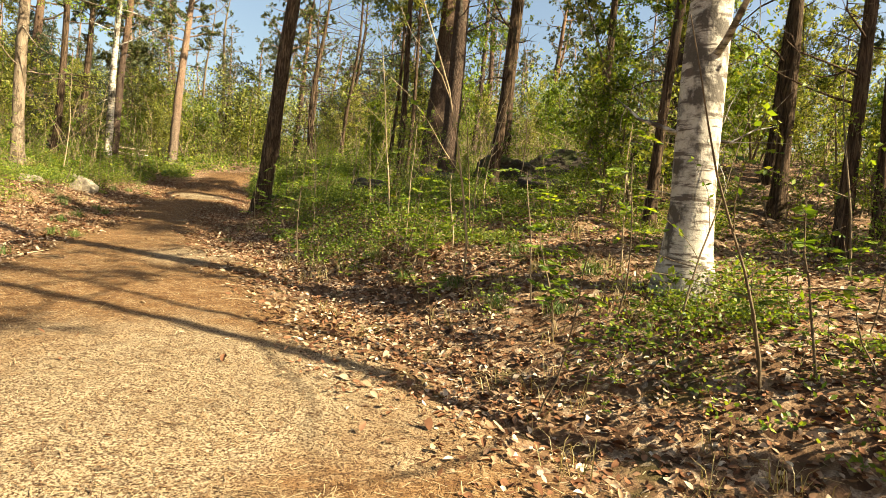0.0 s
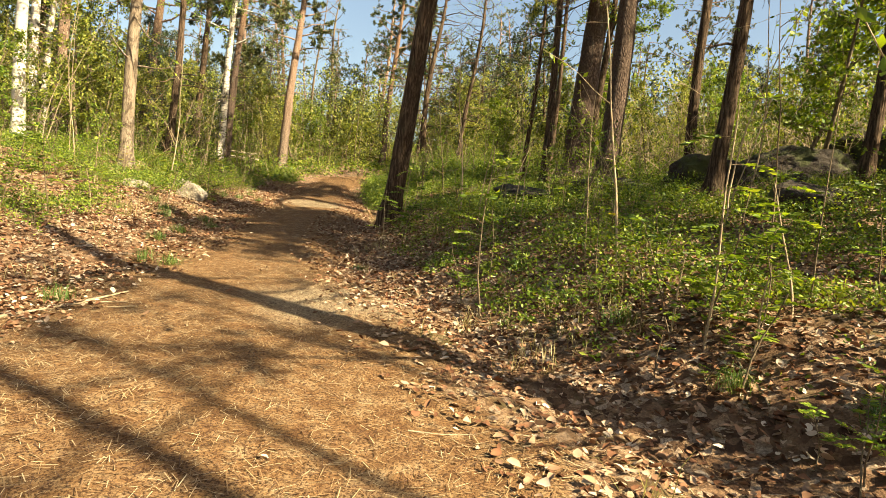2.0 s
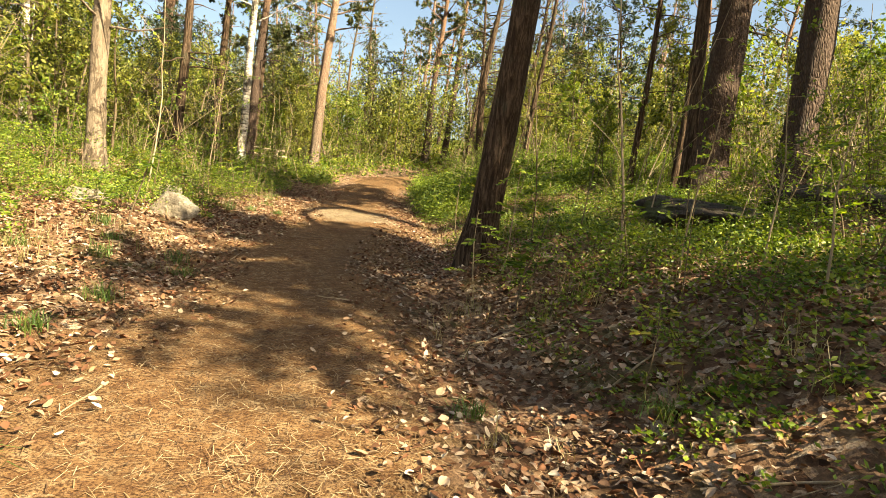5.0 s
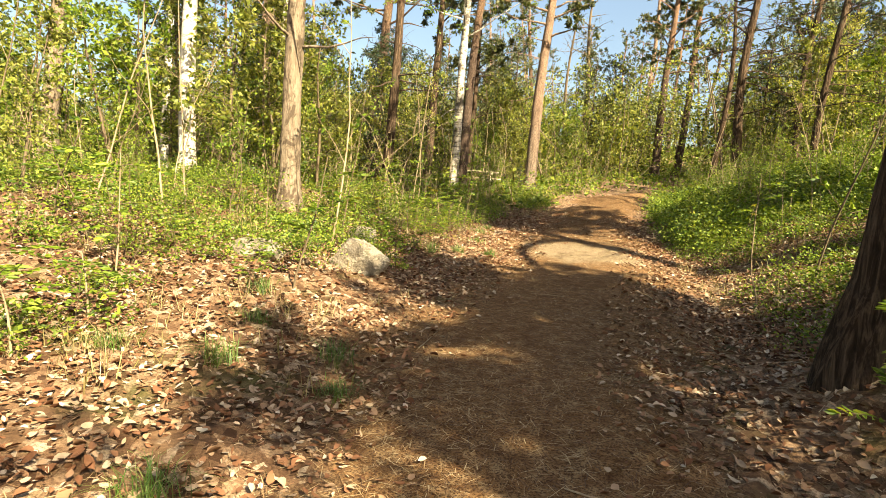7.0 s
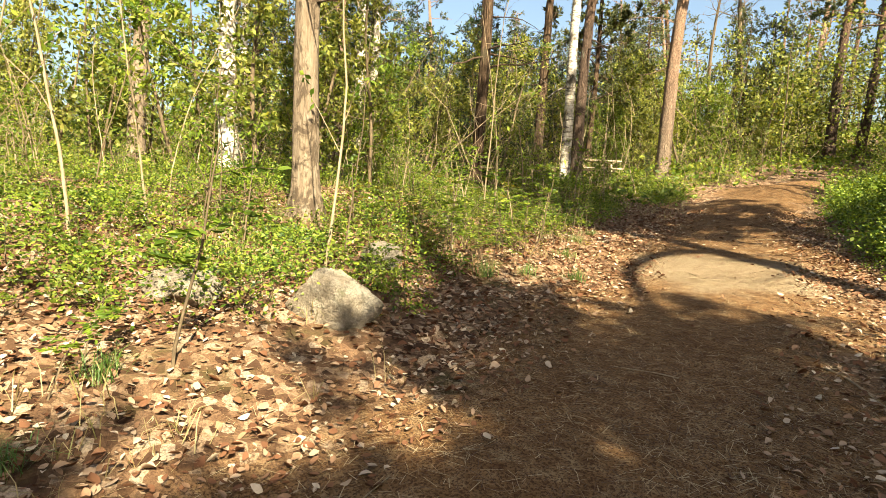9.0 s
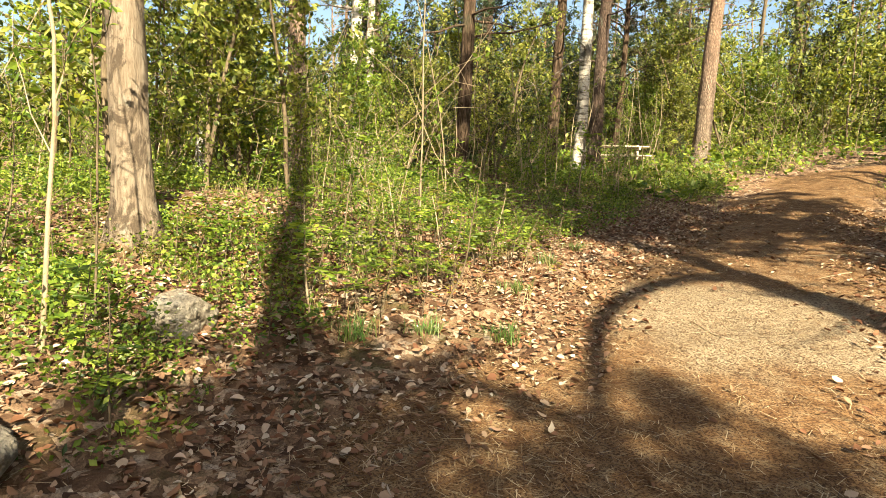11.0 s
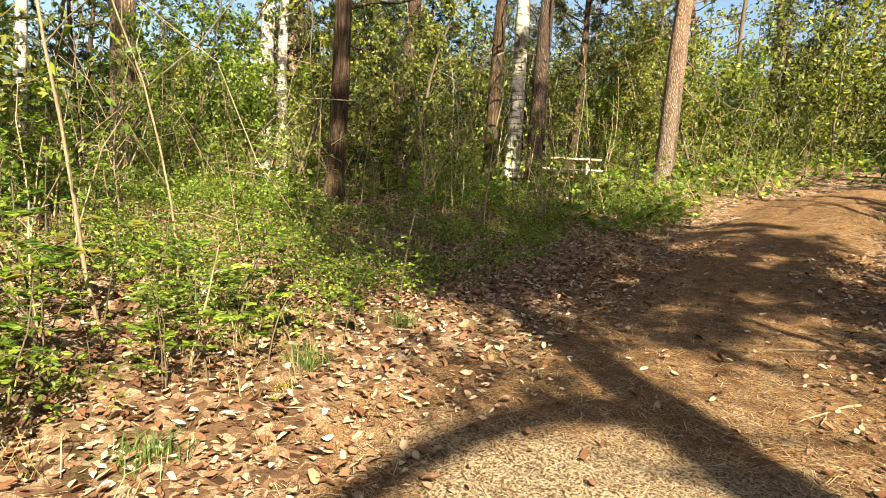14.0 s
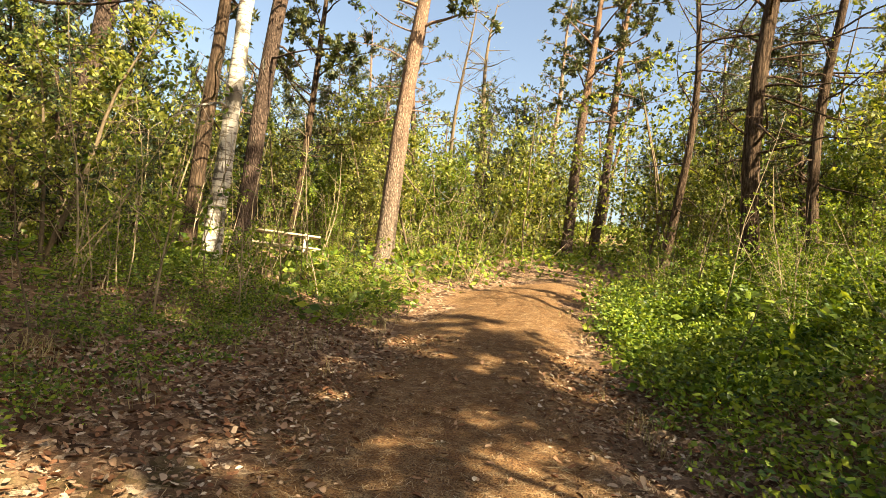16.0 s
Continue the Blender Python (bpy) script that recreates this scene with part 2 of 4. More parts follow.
M_LEAF_FAR = leaf_material("far_leaf", [(0.0, (0.0227, 0.0396, 0.00905)), (0.22, (0.0509, 0.0792, 0.0147)), (0.5, (0.181, 0.215, 0.0339)), (1.0, (0.475, 0.463, 0.113))], 0.56, olive=(0.339, 0.271, 0.0849))
M_BILBERRY = leaf_material("bilberry_leaf", [(0.0, (0.0164, 0.0369, 0.00574)), (0.25, (0.0574, 0.107, 0.0115)), (0.6, (0.172, 0.246, 0.0262)), (0.93, (0.344, 0.377, 0.0574)), (1.0, (0.246, 0.123, 0.0328))], 0.45, olive=(0.164, 0.148, 0.0287))
M_NEEDLE = leaf_material("pine_needle", [(0.0, (0.0231, 0.0363, 0.0119)), (0.6, (0.066, 0.0825, 0.0231)), (1.0, (0.158, 0.145, 0.0462))], 0.25, olive=(0.112, 0.0858, 0.0264))
M_SPRUCE = leaf_material("spruce_needle", [(0.0, (0.0099, 0.0198, 0.0066)), (0.7, (0.0297, 0.0495, 0.0132)), (1.0, (0.066, 0.0858, 0.0231))], 0.15, olive=(0.033, 0.0396, 0.0132))
M_YELLOW = leaf_material("yellow_leaf", [(0.0, (0.158, 0.178, 0.0198)), (0.6, (0.304, 0.277, 0.033)), (1.0, (0.409, 0.33, 0.033))])
M_GRASS = leaf_material("grass_blade", [(0.0, (0.0396, 0.0858, 0.0132)), (0.6, (0.0858, 0.152, 0.0264)), (1.0, (0.277, 0.251, 0.0924))], 0.3)
M_STRAW = leaf_material("dry_grass", [(0.0, (0.132, 0.132, 0.033)), (0.4, (0.251, 0.185, 0.0792)), (1.0, (0.422, 0.343, 0.185))], 0.25)
M_LITTER = island_material("fallen_leaf", [(0.0, (0.085, 0.033, 0.016)), (0.35, (0.19, 0.085, 0.043)), (0.62, (0.31, 0.185, 0.11)), (0.86, (0.44, 0.32, 0.215)), (1.0, (0.58, 0.48, 0.36))], 0.75, 0.08)
M_NEEDLE_BED = island_material("fallen_needle", [(0.0, (0.045, 0.018, 0.008)), (0.3, (0.13, 0.062, 0.024)), (0.65, (0.27, 0.165, 0.072)), (1.0, (0.50, 0.39, 0.23))], 0.7, 0.3)
M_STONE = stone_material()
M_STONE_MOSS_SHADED = stone_material("mossy_shaded_granite", 0.12)
M_WOOD = wood_material()

# ---- plan: ground profile, path edges ----
RNG = np.random.default_rng(7)
PROFILE = np.array([(-400, -3.0), (-20, -1.4), (0, -0.1), (6, 0.3), (13, 0.9), (19.5, 1.38), (22, 1.66), (24, 1.92), (31, 3.05), (36, 3.52), (44, 4.75), (60, 7.6), (90, 12.5), (160, 20.0), (1500, 24.0)])
LEFT = np.array([(-20, -6.0), (0, -4.6), (4, -5.0), (7.5, -6.0), (11.7, -7.1), (14.3, -8.4), (17.7, -9.3), (21.1, -10.5), (24, -11.5), (26.3, -11.9), (30.4, -12.7), (35.9, -12.5), (39, -12.0), (48, -11.9)])
RIGHT = np.array([(-20, 3.0), (0, 1.9), (2.7, 0.75), (3.8, -0.2), (5.8, -1.2), (6.9, -2.2), (8.4, -3.0), (9.9, -3.8), (12.5, -4.9), (15, -5.8), (17.4, -6.4), (20, -7.1), (22.3, -8.0), (25.9, -9.2), (28.6, -10.0), (32, -10.7), (36, -11.1), (39, -11.6), (48, -11.8)])


def edge_l(y):
    return np.interp(y, LEFT[:, 0], LEFT[:, 1])


def edge_r(y):
    return np.interp(y, RIGHT[:, 0], RIGHT[:, 1])


def waves(x, y):
    return (np.sin(x * 1.1 + 0.6 * np.sin(y * 0.7)) * np.sin(y * 0.9 + 1.3) * 0.05 + np.sin(x * 2.7 + y * 1.9) * 0.018
            + np.sin(x * 5.3 - y * 4.1 + 1.0) * 0.010 + np.sin(x * 0.31 + 2.0) * np.sin(y * 0.27) * 0.15)


def height(x, y):
    """Ground height: a climbing trodden way, a leafy gully and bank on one side, a low verge on the other."""
    x, y = np.asarray(x, float), np.asarray(y, float)
    base = np.interp(y, PROFILE[:, 0], PROFILE[:, 1])
    er, el = (x - edge_r(y)) * 0.88, (edge_l(y) - x) * 0.88
    fade = np.clip((48 - y) / 14, 0, 1)
    bank = np.interp(er, [-0.5, 0.0, 0.45, 0.9, 2.0, 4.0, 7.0, 20.0, 80.0], [0, -0.03, -0.10, 0.02, 0.48, 0.85, 1.25, 2.4, 8.0])
    bank = np.where(er > 0.5, bank * np.interp(y, [8, 12, 22, 29], [1.0, 1.45, 1.45, 1.15]), bank)
    bank = bank + 0.42 * np.exp(-((x + 4.45) ** 2 + (y - 14.5) ** 2) / 0.55)
    verge = np.interp(el, [-0.4, 0.0, 0.5, 1.5, 4.0, 8.0, 20.0, 40.0, 90.0, 200.0], [0, 0.0, 0.06, 0.18, 0.62, 0.85, 1.3, 2.8, 6.0, 9.0])
    verge = verge * np.interp(y, [8, 12.5, 17.5, 21, 24], [1.0, 1.6, 1.6, 1.25, 1.1])
    verge = verge * np.interp(y + np.clip(el - 8, 0, 100), [23, 30, 45, 60], [1.0, 0.25, 0.25, 1.0])
    inside = np.clip(np.minimum(-er, -el) / 0.6, 0, 1)
    crown = 0.05 * inside
    rough = waves(x, y) * np.where(inside > 0, 0.45 + 0.55 * (1 - inside), 1.0)
    return base + (bank + verge) * (0.35 + 0.65 * fade) + crown * fade + rough


def trodden(x, y):
    er, el = edge_r(y) - x, x - edge_l(y)
    d = np.minimum(er, el) + 0.25 * np.sin(y * 2.1 + x) + 0.12 * np.sin(y * 5.7)
    return np.clip(0.5 + d / 0.7, 0, 1) * np.clip((37.0 - y) / 2.5, 0, 1)


def sandy(x, y):
    """Where the way is trodden bare: pale sand shows through the needles."""
    out = 0
    for cx, cy, r in ((-8.6, 20.2, 1.5), (-1.6, 3.2, 1.9), (-3.6, 8.2, 1.0)):
        out = out + np.exp(-((x - cx) ** 2 + (y - cy) ** 2) / (r * r))
    return np.clip(out, 0, 1)


# ---- mesh helpers ----
def mesh_from(name, verts, faces, material, smooth=False):
    me = bpy.data.meshes.new(name)
    verts, faces = np.asarray(verts, np.float32), np.asarray(faces, np.int32)
    k = faces.shape[1]
    me.vertices.add(len(verts))
    me.vertices.foreach_set("co", verts.ravel())
    me.loops.add(faces.size)
    me.loops.foreach_set("vertex_index", faces.ravel())
    me.polygons.add(len(faces))
    me.polygons.foreach_set("loop_start", np.arange(len(faces), dtype=np.int32) * k)
    me.polygons.foreach_set("use_smooth", np.full(len(faces), smooth, dtype=bool))
    me.materials.append(material)
    me.update(calc_edges=True)
    return me


def part(name, me, parent, label=""):
    ob = new(name, me)
    ob.parent = parent
    if label:
        tagged(ob, label)
    return ob


def unit(v):
    return v / np.maximum(np.linalg.norm(v, axis=-1, keepdims=True), 1e-9)


def blades(pos, axis, length, width, fold=0.15):
    """Leaf blades: two folded halves a leaf, from base to tip. Returns vertices and quads."""
    n = len(pos)
    a = unit(axis)
    s = unit(np.cross(a, unit(RNG.normal(size=(n, 3)))))
    u = np.cross(s, a)
    L, W = np.reshape(length, (-1, 1)) * np.ones((n, 1)), np.reshape(width, (-1, 1)) * np.ones((n, 1))
    lift = u * W * fold
    mid = -u * L * 0.08
    vs = np.stack([pos, pos + a * L * 0.35 + s * W * 0.5 + lift, pos + a * L * 0.72 + s * W * 0.38 + lift, pos + a * L + mid,
                   pos + a * L * 0.72 - s * W * 0.38 + lift, pos + a * L * 0.35 - s * W * 0.5 + lift], 1).reshape(-1, 3)
    i = np.arange(n)[:, None] * 6
    f = np.concatenate([i + [0, 1, 2, 3], i + [0, 3, 4, 5]], 1).reshape(-1, 4)
    return vs, f


def quads(pos, axis, length, width):
    """Cheaper leaves: one kite each."""
    n = len(pos)
    a = unit(axis)
    s = unit(np.cross(a, unit(RNG.normal(size=(n, 3)))))
    u = np.cross(s, a)
    L, W = np.reshape(length, (-1, 1)) * np.ones((n, 1)), np.reshape(width, (-1, 1)) * np.ones((n, 1))
    vs = np.stack([pos, pos + a * L * 0.5 + s * W * 0.5, pos + a * L + u * W * 0.15, pos + a * L * 0.5 - s * W * 0.5], 1).reshape(-1, 3)
    return vs, (np.arange(n)[:, None] * 4 + [0, 1, 2, 3])


class Tubes:
    """Collects tapered bent tubes into one mesh."""
    def __init__(self):
        self.v, self.f, self.n = [], [], 0

    def add(self, pts, radii, segs=6, rough=0.0):
        pts, radii = np.asarray(pts, float), np.asarray(radii, float)
        k = len(pts)
        t = unit(np.gradient(pts, axis=0))
        ref = np.where(np.abs(t[:, 2:3]) > 0.9, [[1.0, 0, 0]], [[0, 0, 1.0]])
        s = unit(np.cross(t, ref))
        u = np.cross(t, s)
        ang = np.linspace(0, 2 * np.pi, segs, endpoint=False)
        r = radii[:, None] * (1 + rough * RNG.normal(size=(k, segs)))
        ring = pts[:, None] + r[..., None] * (np.cos(ang)[None, :, None] * s[:, None] + np.sin(ang)[None, :, None] * u[:, None])
        self.v.append(ring.reshape(-1, 3))
        i = np.arange(k - 1)[:, None] * segs
        j = np.arange(segs)[None]
        j2 = (j + 1) % segs
        self.f.append(np.stack([i + j, i + j2, i + segs + j2, i + segs + j], -1).reshape(-1, 4) + self.n)
        self.n += k * segs

    def mesh(self, name, material):
        return mesh_from(name, np.concatenate(self.v), np.concatenate(self.f), material, True)


class Leaves:
    def __init__(self):
        self.v, self.f, self.n = [], [], 0

    def add(self, vs, fs):
        self.v.append(vs)
        self.f.append(fs + self.n)
        self.n += len(vs)

    def mesh(self, name, material):
        return mesh_from(name, np.concatenate(self.v), np.concatenate(self.f), material)


def bent(a, d, length, n=6, wander=0.15, rise=0.0):
    """Points of a wandering branch from a towards d."""
    pts, d = [np.array(a, float)], unit(np.array(d, float))
    for k in range(n - 1):
        d = unit(d + RNG.normal(size=3) * wander + np.array([0, 0, rise]))
        pts.append(pts[-1] + d * length / (n - 1))
    return np.array(pts)


def along(pts, t):
    """Points at the fractions t of a polyline."""
    x = np.linspace(0, 1, len(pts))
    return np.stack([np.interp(t, x, pts[:, k]) for k in range(3)], -1)


def ground_z(x, y):
    return float(height(x, y))


# ---- large structure ----
def make_ground():
    def axis(lo, hi, step, far):
        fine = np.arange(lo, hi, step)
        grow = np.cumsum(step * 1.22 ** np.arange(1, 60))
        grow = grow[grow < far]
        return np.concatenate([lo - grow[::-1], fine, hi + grow])
    xs, ys = axis(-17, 6, 0.11, 1500), axis(-2, 34, 0.11, 1500)
    X, Y = np.meshgrid(xs, ys)
    Z = height(X, Y)
    Z += np.where(trodden(X, Y) < 0.5, 0.02, 0.006) * RNG.normal(size=Z.shape) * (np.abs(Y - 16) < 20)
    v = np.stack([X, Y, Z], -1).reshape(-1, 3)
    i = np.arange(len(ys) - 1)[:, None] * len(xs) + np.arange(len(xs) - 1)[None]
    f = np.stack([i, i + 1, i + len(xs) + 1, i + len(xs)], -1).reshape(-1, 4)
    me = mesh_from("ground", v, f, M_GROUND, True)
    at = me.attributes.new("trodden", "FLOAT", "POINT")
    at.data.foreach_set("value", trodden(v[:, 0], v[:, 1]).astype(np.float32))
    at = me.attributes.new("sandy", "FLOAT", "POINT")
    at.data.foreach_set("value", sandy(v[:, 0], v[:, 1]).astype(np.float32))
    ob = new("ground", me)
    return tagged(ob, "forest floor with a sandy needle-strewn footpath and leafy banks", "ground", kind="structure")


make_ground()


# ---- trees ----
def trunk_points(height_m, lean, sway, bow=0.0):
    """Centre line of a trunk from just under the ground: lean is the shift in x, y per metre of height."""
    z = np.linspace(0, 1, 26) ** 1.25 * height_m
    p = np.stack([lean[0] * z, lean[1] * z, z - 0.25], -1)
    ph = RNG.uniform(0, 6, 2)
    p[:, 0] += sway * (np.sin(z * 0.55 + ph[0]) - np.sin(ph[0]))
    p[:, 1] += sway * (np.sin(z * 0.47 + ph[1]) - np.sin(ph[1]))
    p[:, :2] -= np.array([bow * lean[0], bow * lean[1]]) * (np.exp(-z / 1.2)[:, None] - 1) * 1.0 * (bow != 0)
    return p


def pine_crown(tubes, leaves, tp, r0, first, count, reach, needles=9, clumps=5, blade=0.024):
    """Limbs with needle tufts on the upper trunk; bare snags below."""
    zs = tp[:, 2]
    for k in range(count):
        z = first + (zs[-1] - first) * (k + RNG.uniform()) / count
        o = np.array([np.interp(z, zs, tp[:, 0]), np.interp(z, zs, tp[:, 1]), z])
        a = RNG.uniform(0, 2 * np.pi)
        frac = (z - first) / max(zs[-1] - first, 0.1)
        ln = reach * (1.15 - 0.75 * frac) * RNG.uniform(0.6, 1.15)
        b = bent(o, (math.cos(a), math.sin(a), RNG.uniform(-0.05, 0.35)), ln, 6, 0.16, 0.05)
        tubes.add(b, np.linspace(r0 * 0.16 + 0.012, 0.008, 6), 5)
        for j in range(clumps):
            q = along(b, np.array([RNG.uniform(0.4, 1.0)]))[0]
            tw = bent(q, RNG.normal(size=3) + [0, 0, 0.4], RNG.uniform(0.35, 0.8), 3, 0.25)
            tubes.add(tw, np.linspace(0.009, 0.004, 3), 3)
            t = np.repeat(RNG.uniform(0.25, 1, 6), needles)
            pos = along(tw, t) + RNG.normal(size=(len(t), 3)) * 0.03
            d = unit(RNG.normal(size=(len(t), 3))) + unit(tw[-1] - tw[0]) * 0.8
            leaves.add(*quads(pos, d, RNG.uniform(0.12, 0.22, len(t)), blade))


def snags(tubes, tp, r0, lo, hi, count):
    """Dead side branches."""
    zs = tp[:, 2]
    for k in range(count):
        z = RNG.uniform(lo, hi)
        o = np.array([np.interp(z, zs, tp[:, 0]), np.interp(z, zs, tp[:, 1]), z])
        a = RNG.uniform(0, 2 * np.pi)
        ln = RNG.uniform(0.5, 2.4)
        b = bent(o, (math.cos(a), math.sin(a), RNG.uniform(-0.2, 0.3)), ln, 6, 0.22)
        tubes.add(b, np.linspace(min(0.03, r0 * 0.2), 0.004, 6), 5)
        for j in range(4):
            q = along(b, np.array([RNG.uniform(0.3, 0.95)]))[0]
            tubes.add(bent(q, RNG.normal(size=3), ln * 0.35, 4, 0.25), np.linspace(0.007, 0.003, 4), 3)


def leafy_crown(tubes, leaves, tp, r0, first, count, reach, per=60, size=0.075, rise=0.06):
    """Limbs with side twigs and broad leaves."""
    zs = tp[:, 2]
    for k in range(count):
        z = first + (zs[-1] - first) * (k + RNG.uniform()) / count
        o = np.array([np.interp(z, zs, tp[:, 0]), np.interp(z, zs, tp[:, 1]), z])
        a = RNG.uniform(0, 2 * np.pi)
        frac = (z - first) / max(zs[-1] - first, 0.1)
        ln = reach * (1.1 - 0.7 * frac) * RNG.uniform(0.5, 1.2)
        b = bent(o, (math.cos(a), math.sin(a), RNG.uniform(0.1, 0.7)), ln, 6, 0.16, rise)
        tubes.add(b, np.linspace(max(0.008, r0 * 0.22), 0.004, 6), 3)
        for j in range(5):
            q = along(b, np.array([RNG.uniform(0.25, 1.0)]))[0]
            tw = bent(q, RNG.normal(size=3) + [0, 0, 0.2], ln * RNG.uniform(0.25, 0.5), 3, 0.25)
            if j < 3:
                tubes.add(tw, np.linspace(0.006, 0.002, 3), 3)
            n = max(3, per // 5)
            pos = along(tw, RNG.uniform(0.1, 1, n)) + RNG.normal(size=(n, 3)) * 0.05
            d = unit(RNG.normal(size=(n, 3))) + [0, 0, -0.25]
            leaves.add(*quads(pos, d, RNG.uniform(0.6, 1.2, n) * size, RNG.uniform(0.35, 0.55, n) * size))


def make_tree(name, label, x, y, diam, tall, bark, kind, lean=(0.0, 0.0), sway=0.05, bow=0.0, first=7.0, count=16, reach=2.2, snag=(0, 0, 0), leaf=None, per=60, size=0.075, needles=9, category="tree", group="", dense=False):
    root = new(name)
    root.location = (x, y, ground_z(x, y))
    tp = trunk_points(tall, lean, sway, bow)
    z = tp[:, 2]
    r0 = diam / 2
    rad = r0 * np.clip(1 - np.clip(z, 0, None) / tall, 0.06, 1) ** 0.6 * (1 + 0.55 * np.exp(-np.clip(z, 0, None) / 0.22))
    tb = Tubes()
    tb.add(tp, rad, 18, 0.045)
    if snag[2]:
        snags(tb, tp, r0, snag[0], snag[1], int(snag[2]))
    lv, tw = Leaves(), Tubes()
    if kind == "pine":
        pine_crown(tb, lv, tp, r0, first, int(count * 1.6) if dense else count, reach * (1.2 if dense else 1.0), needles, 7 if dense else 5, 0.07 if dense else 0.024)
    else:
        leafy_crown(tb, lv, tp, r0, first, count, reach, per, size)
    part("trunk", tb.mesh("trunk", bark), root)
    part("crown", lv.mesh("crown", leaf or (M_NEEDLE if kind == "pine" else M_LEAF)), root)
    return tagged(root, label, category, group)


PINE_TAG = "tall pine with cracked grey-brown bark and high needle crown"
# x, y, diameter, height, lean x, lean y
make_tree("birch_tree", "old birch with peeling white bark beside the path", 2.26, 5.2, 0.40, 15, M_BIRCH_OLD, "leafy", (0.01, 0.0), 0.05, 0, 1.7, 24, 2.2, (1.0, 3.0, 4), M_LEAF, 90)
make_tree("leaning_tree", "leaning dark-barked tree at the path edge", -4.68, 14.45, 0.38, 18, M_DARK, "leafy", (0.115, -0.03), 0.05, 0, 10.0, 26, 3.4, (5.0, 9.0, 3), M_LEAF, 150, 0.12)
make_tree("pine_tree", "stout pine with deeply cracked bark, one of a pair", -0.68, 21.0, 0.78, 17, M_PINE, "pine", (0.02, 0.0), 0.05, 0, 7, 30, 3.2, (4.0, 8.0, 6), dense=True)
make_tree("dark_tree", "slender dark-barked tree on the mossy bank", 0.95, 12.34, 0.24, 8.3, M_DARK, "leafy", (0.05, 0.0), 0.06, 0, 5.0, 44, 3.0, (2, 4, 4), M_LEAF, 300, 0.13)
make_tree("pine_tree", "pine with reddish upper bark beside the path bend", -16.0, 33.1, 0.52, 15, M_PINE_RED, "pine", (0.05, 0.0), 0.08, 0, 6.5, 18, 2.4, (2.5, 6.5, 8), dense=True)
make_tree("birch_tree", "birch with patchy white bark in the undergrowth", -16.64, 27.8, 0.34, 14, M_BIRCH_OLD, "leafy", (0.035, 0.0), 0.06, 0, 5.5, 26, 3.2, (2, 5, 4), M_LEAF, 150, 0.12)
make_tree("pine_tree", PINE_TAG, -16.95, 28.9, 0.38, 15, M_PINE, "pine", (0.05, 0.0), 0.05, 0, 7, 16, 2.4, (3, 7, 6), dense=True)
make_tree("pine_tree", PINE_TAG, -18.9, 29.3, 0.36, 14, M_DARK, "pine", (0.02, 0.0), 0.05, 0, 6, 14, 2.2, (2, 6, 8), dense=True)
make_tree("oak_tree", "rough-barked broadleaf tree with sunlit trunk", -12.3, 16.3, 0.33, 13, M_OAK, "leafy", (0.0, 0.0), 0.05, 0, 4.6, 30, 3.6, (2.5, 4, 3), M_LEAF, 170, 0.12)
make_tree("birch_tree", "pale smooth-barked tree in sun", -16.2, 16.9, 0.34, 12, M_BIRCH, "leafy", (-0.01, 0.0), 0.06, 0, 4.8, 26, 3.2, (0, 0, 0), M_LEAF, 150, 0.12)
make_tree("pine_tree", PINE_TAG, -18.6, 20.6, 0.42, 14, M_PINE_RED, "pine", (0.01, 0.0), 0.06, 0, 7, 14, 2.3, (3, 7, 4), dense=True)
make_tree("dark_tree", "slender dark trunk in the undergrowth", -16.0, 23.1, 0.30, 13, M_DARK, "leafy", (0.03, 0.0), 0.06, 0, 5.5, 26, 3.2, (2, 5, 6), M_LEAF, 150, 0.12)
make_tree("pine_tree", PINE_TAG, -20.5, 27.5, 0.48, 15, M_PINE, "pine", (0.04, 0.0), 0.05, 0, 6, 16, 2.6, (2, 6, 8), dense=True)
make_tree("birch_tree", "pale double-stemmed birch in sun", -24.7, 25.4, 0.50, 14, M_BIRCH_OLD, "leafy", (0.01, 0.0), 0.08, 0, 5, 14, 2.4, (2, 5, 4), M_LEAF, 70)
make_tree("birch_tree", "pale double-stemmed birch in sun", -24.2, 25.8, 0.34, 13, M_BIRCH_OLD, "leafy", (0.03, 0.0), 0.08, 0, 5, 12, 2.2, (2, 5, 4), M_LEAF, 70)
make_tree("birch_tree", "thin white birch behind undergrowth", -21.3, 19.3, 0.24, 12, M_BIRCH, "leafy", (0.0, 0.0), 0.06, 0, 4.5, 12, 2.0, (0, 0, 0), M_LEAF, 60)
make_tree("oak_tree", "crooked broadleaf tree with spreading bare limbs", -24.2, 17.4, 0.50, 13, M_OAK, "leafy", (-0.03, 0.0), 0.12, 0, 4, 14, 3.4, (3, 7, 12), M_LEAF_FAR, 40)
make_tree("ash_tree", "slender grey tree with bare forked top", -19.4, 47.0, 0.36, 13, M_TWIG, "leafy", (0.03, 0.0), 0.2, 0, 7, 10, 2.6, (4, 10, 12), M_LEAF_FAR, 15)
make_tree("ash_tree", "slender grey tree with bare forked top", -18.4, 42.5, 0.22, 12, M_TWIG, "leafy", (0.03, 0.0), 0.2, 0, 7, 10, 2.0, (4, 10, 12), M_LEAF_FAR, 15)
make_tree("pine_tree", PINE_TAG, -13.6, 44.9, 0.50, 15, M_PINE, "pine", (0.04, 0.0), 0.06, 0, 6, 16, 2.6, (2, 6, 6), dense=True)
make_tree("pine_tree", PINE_TAG, -12.75, 46.6, 0.46, 15, M_PINE, "pine", (0.05, 0.0), 0.06, 0, 6, 16, 2.6, (2, 6, 6), dense=True)
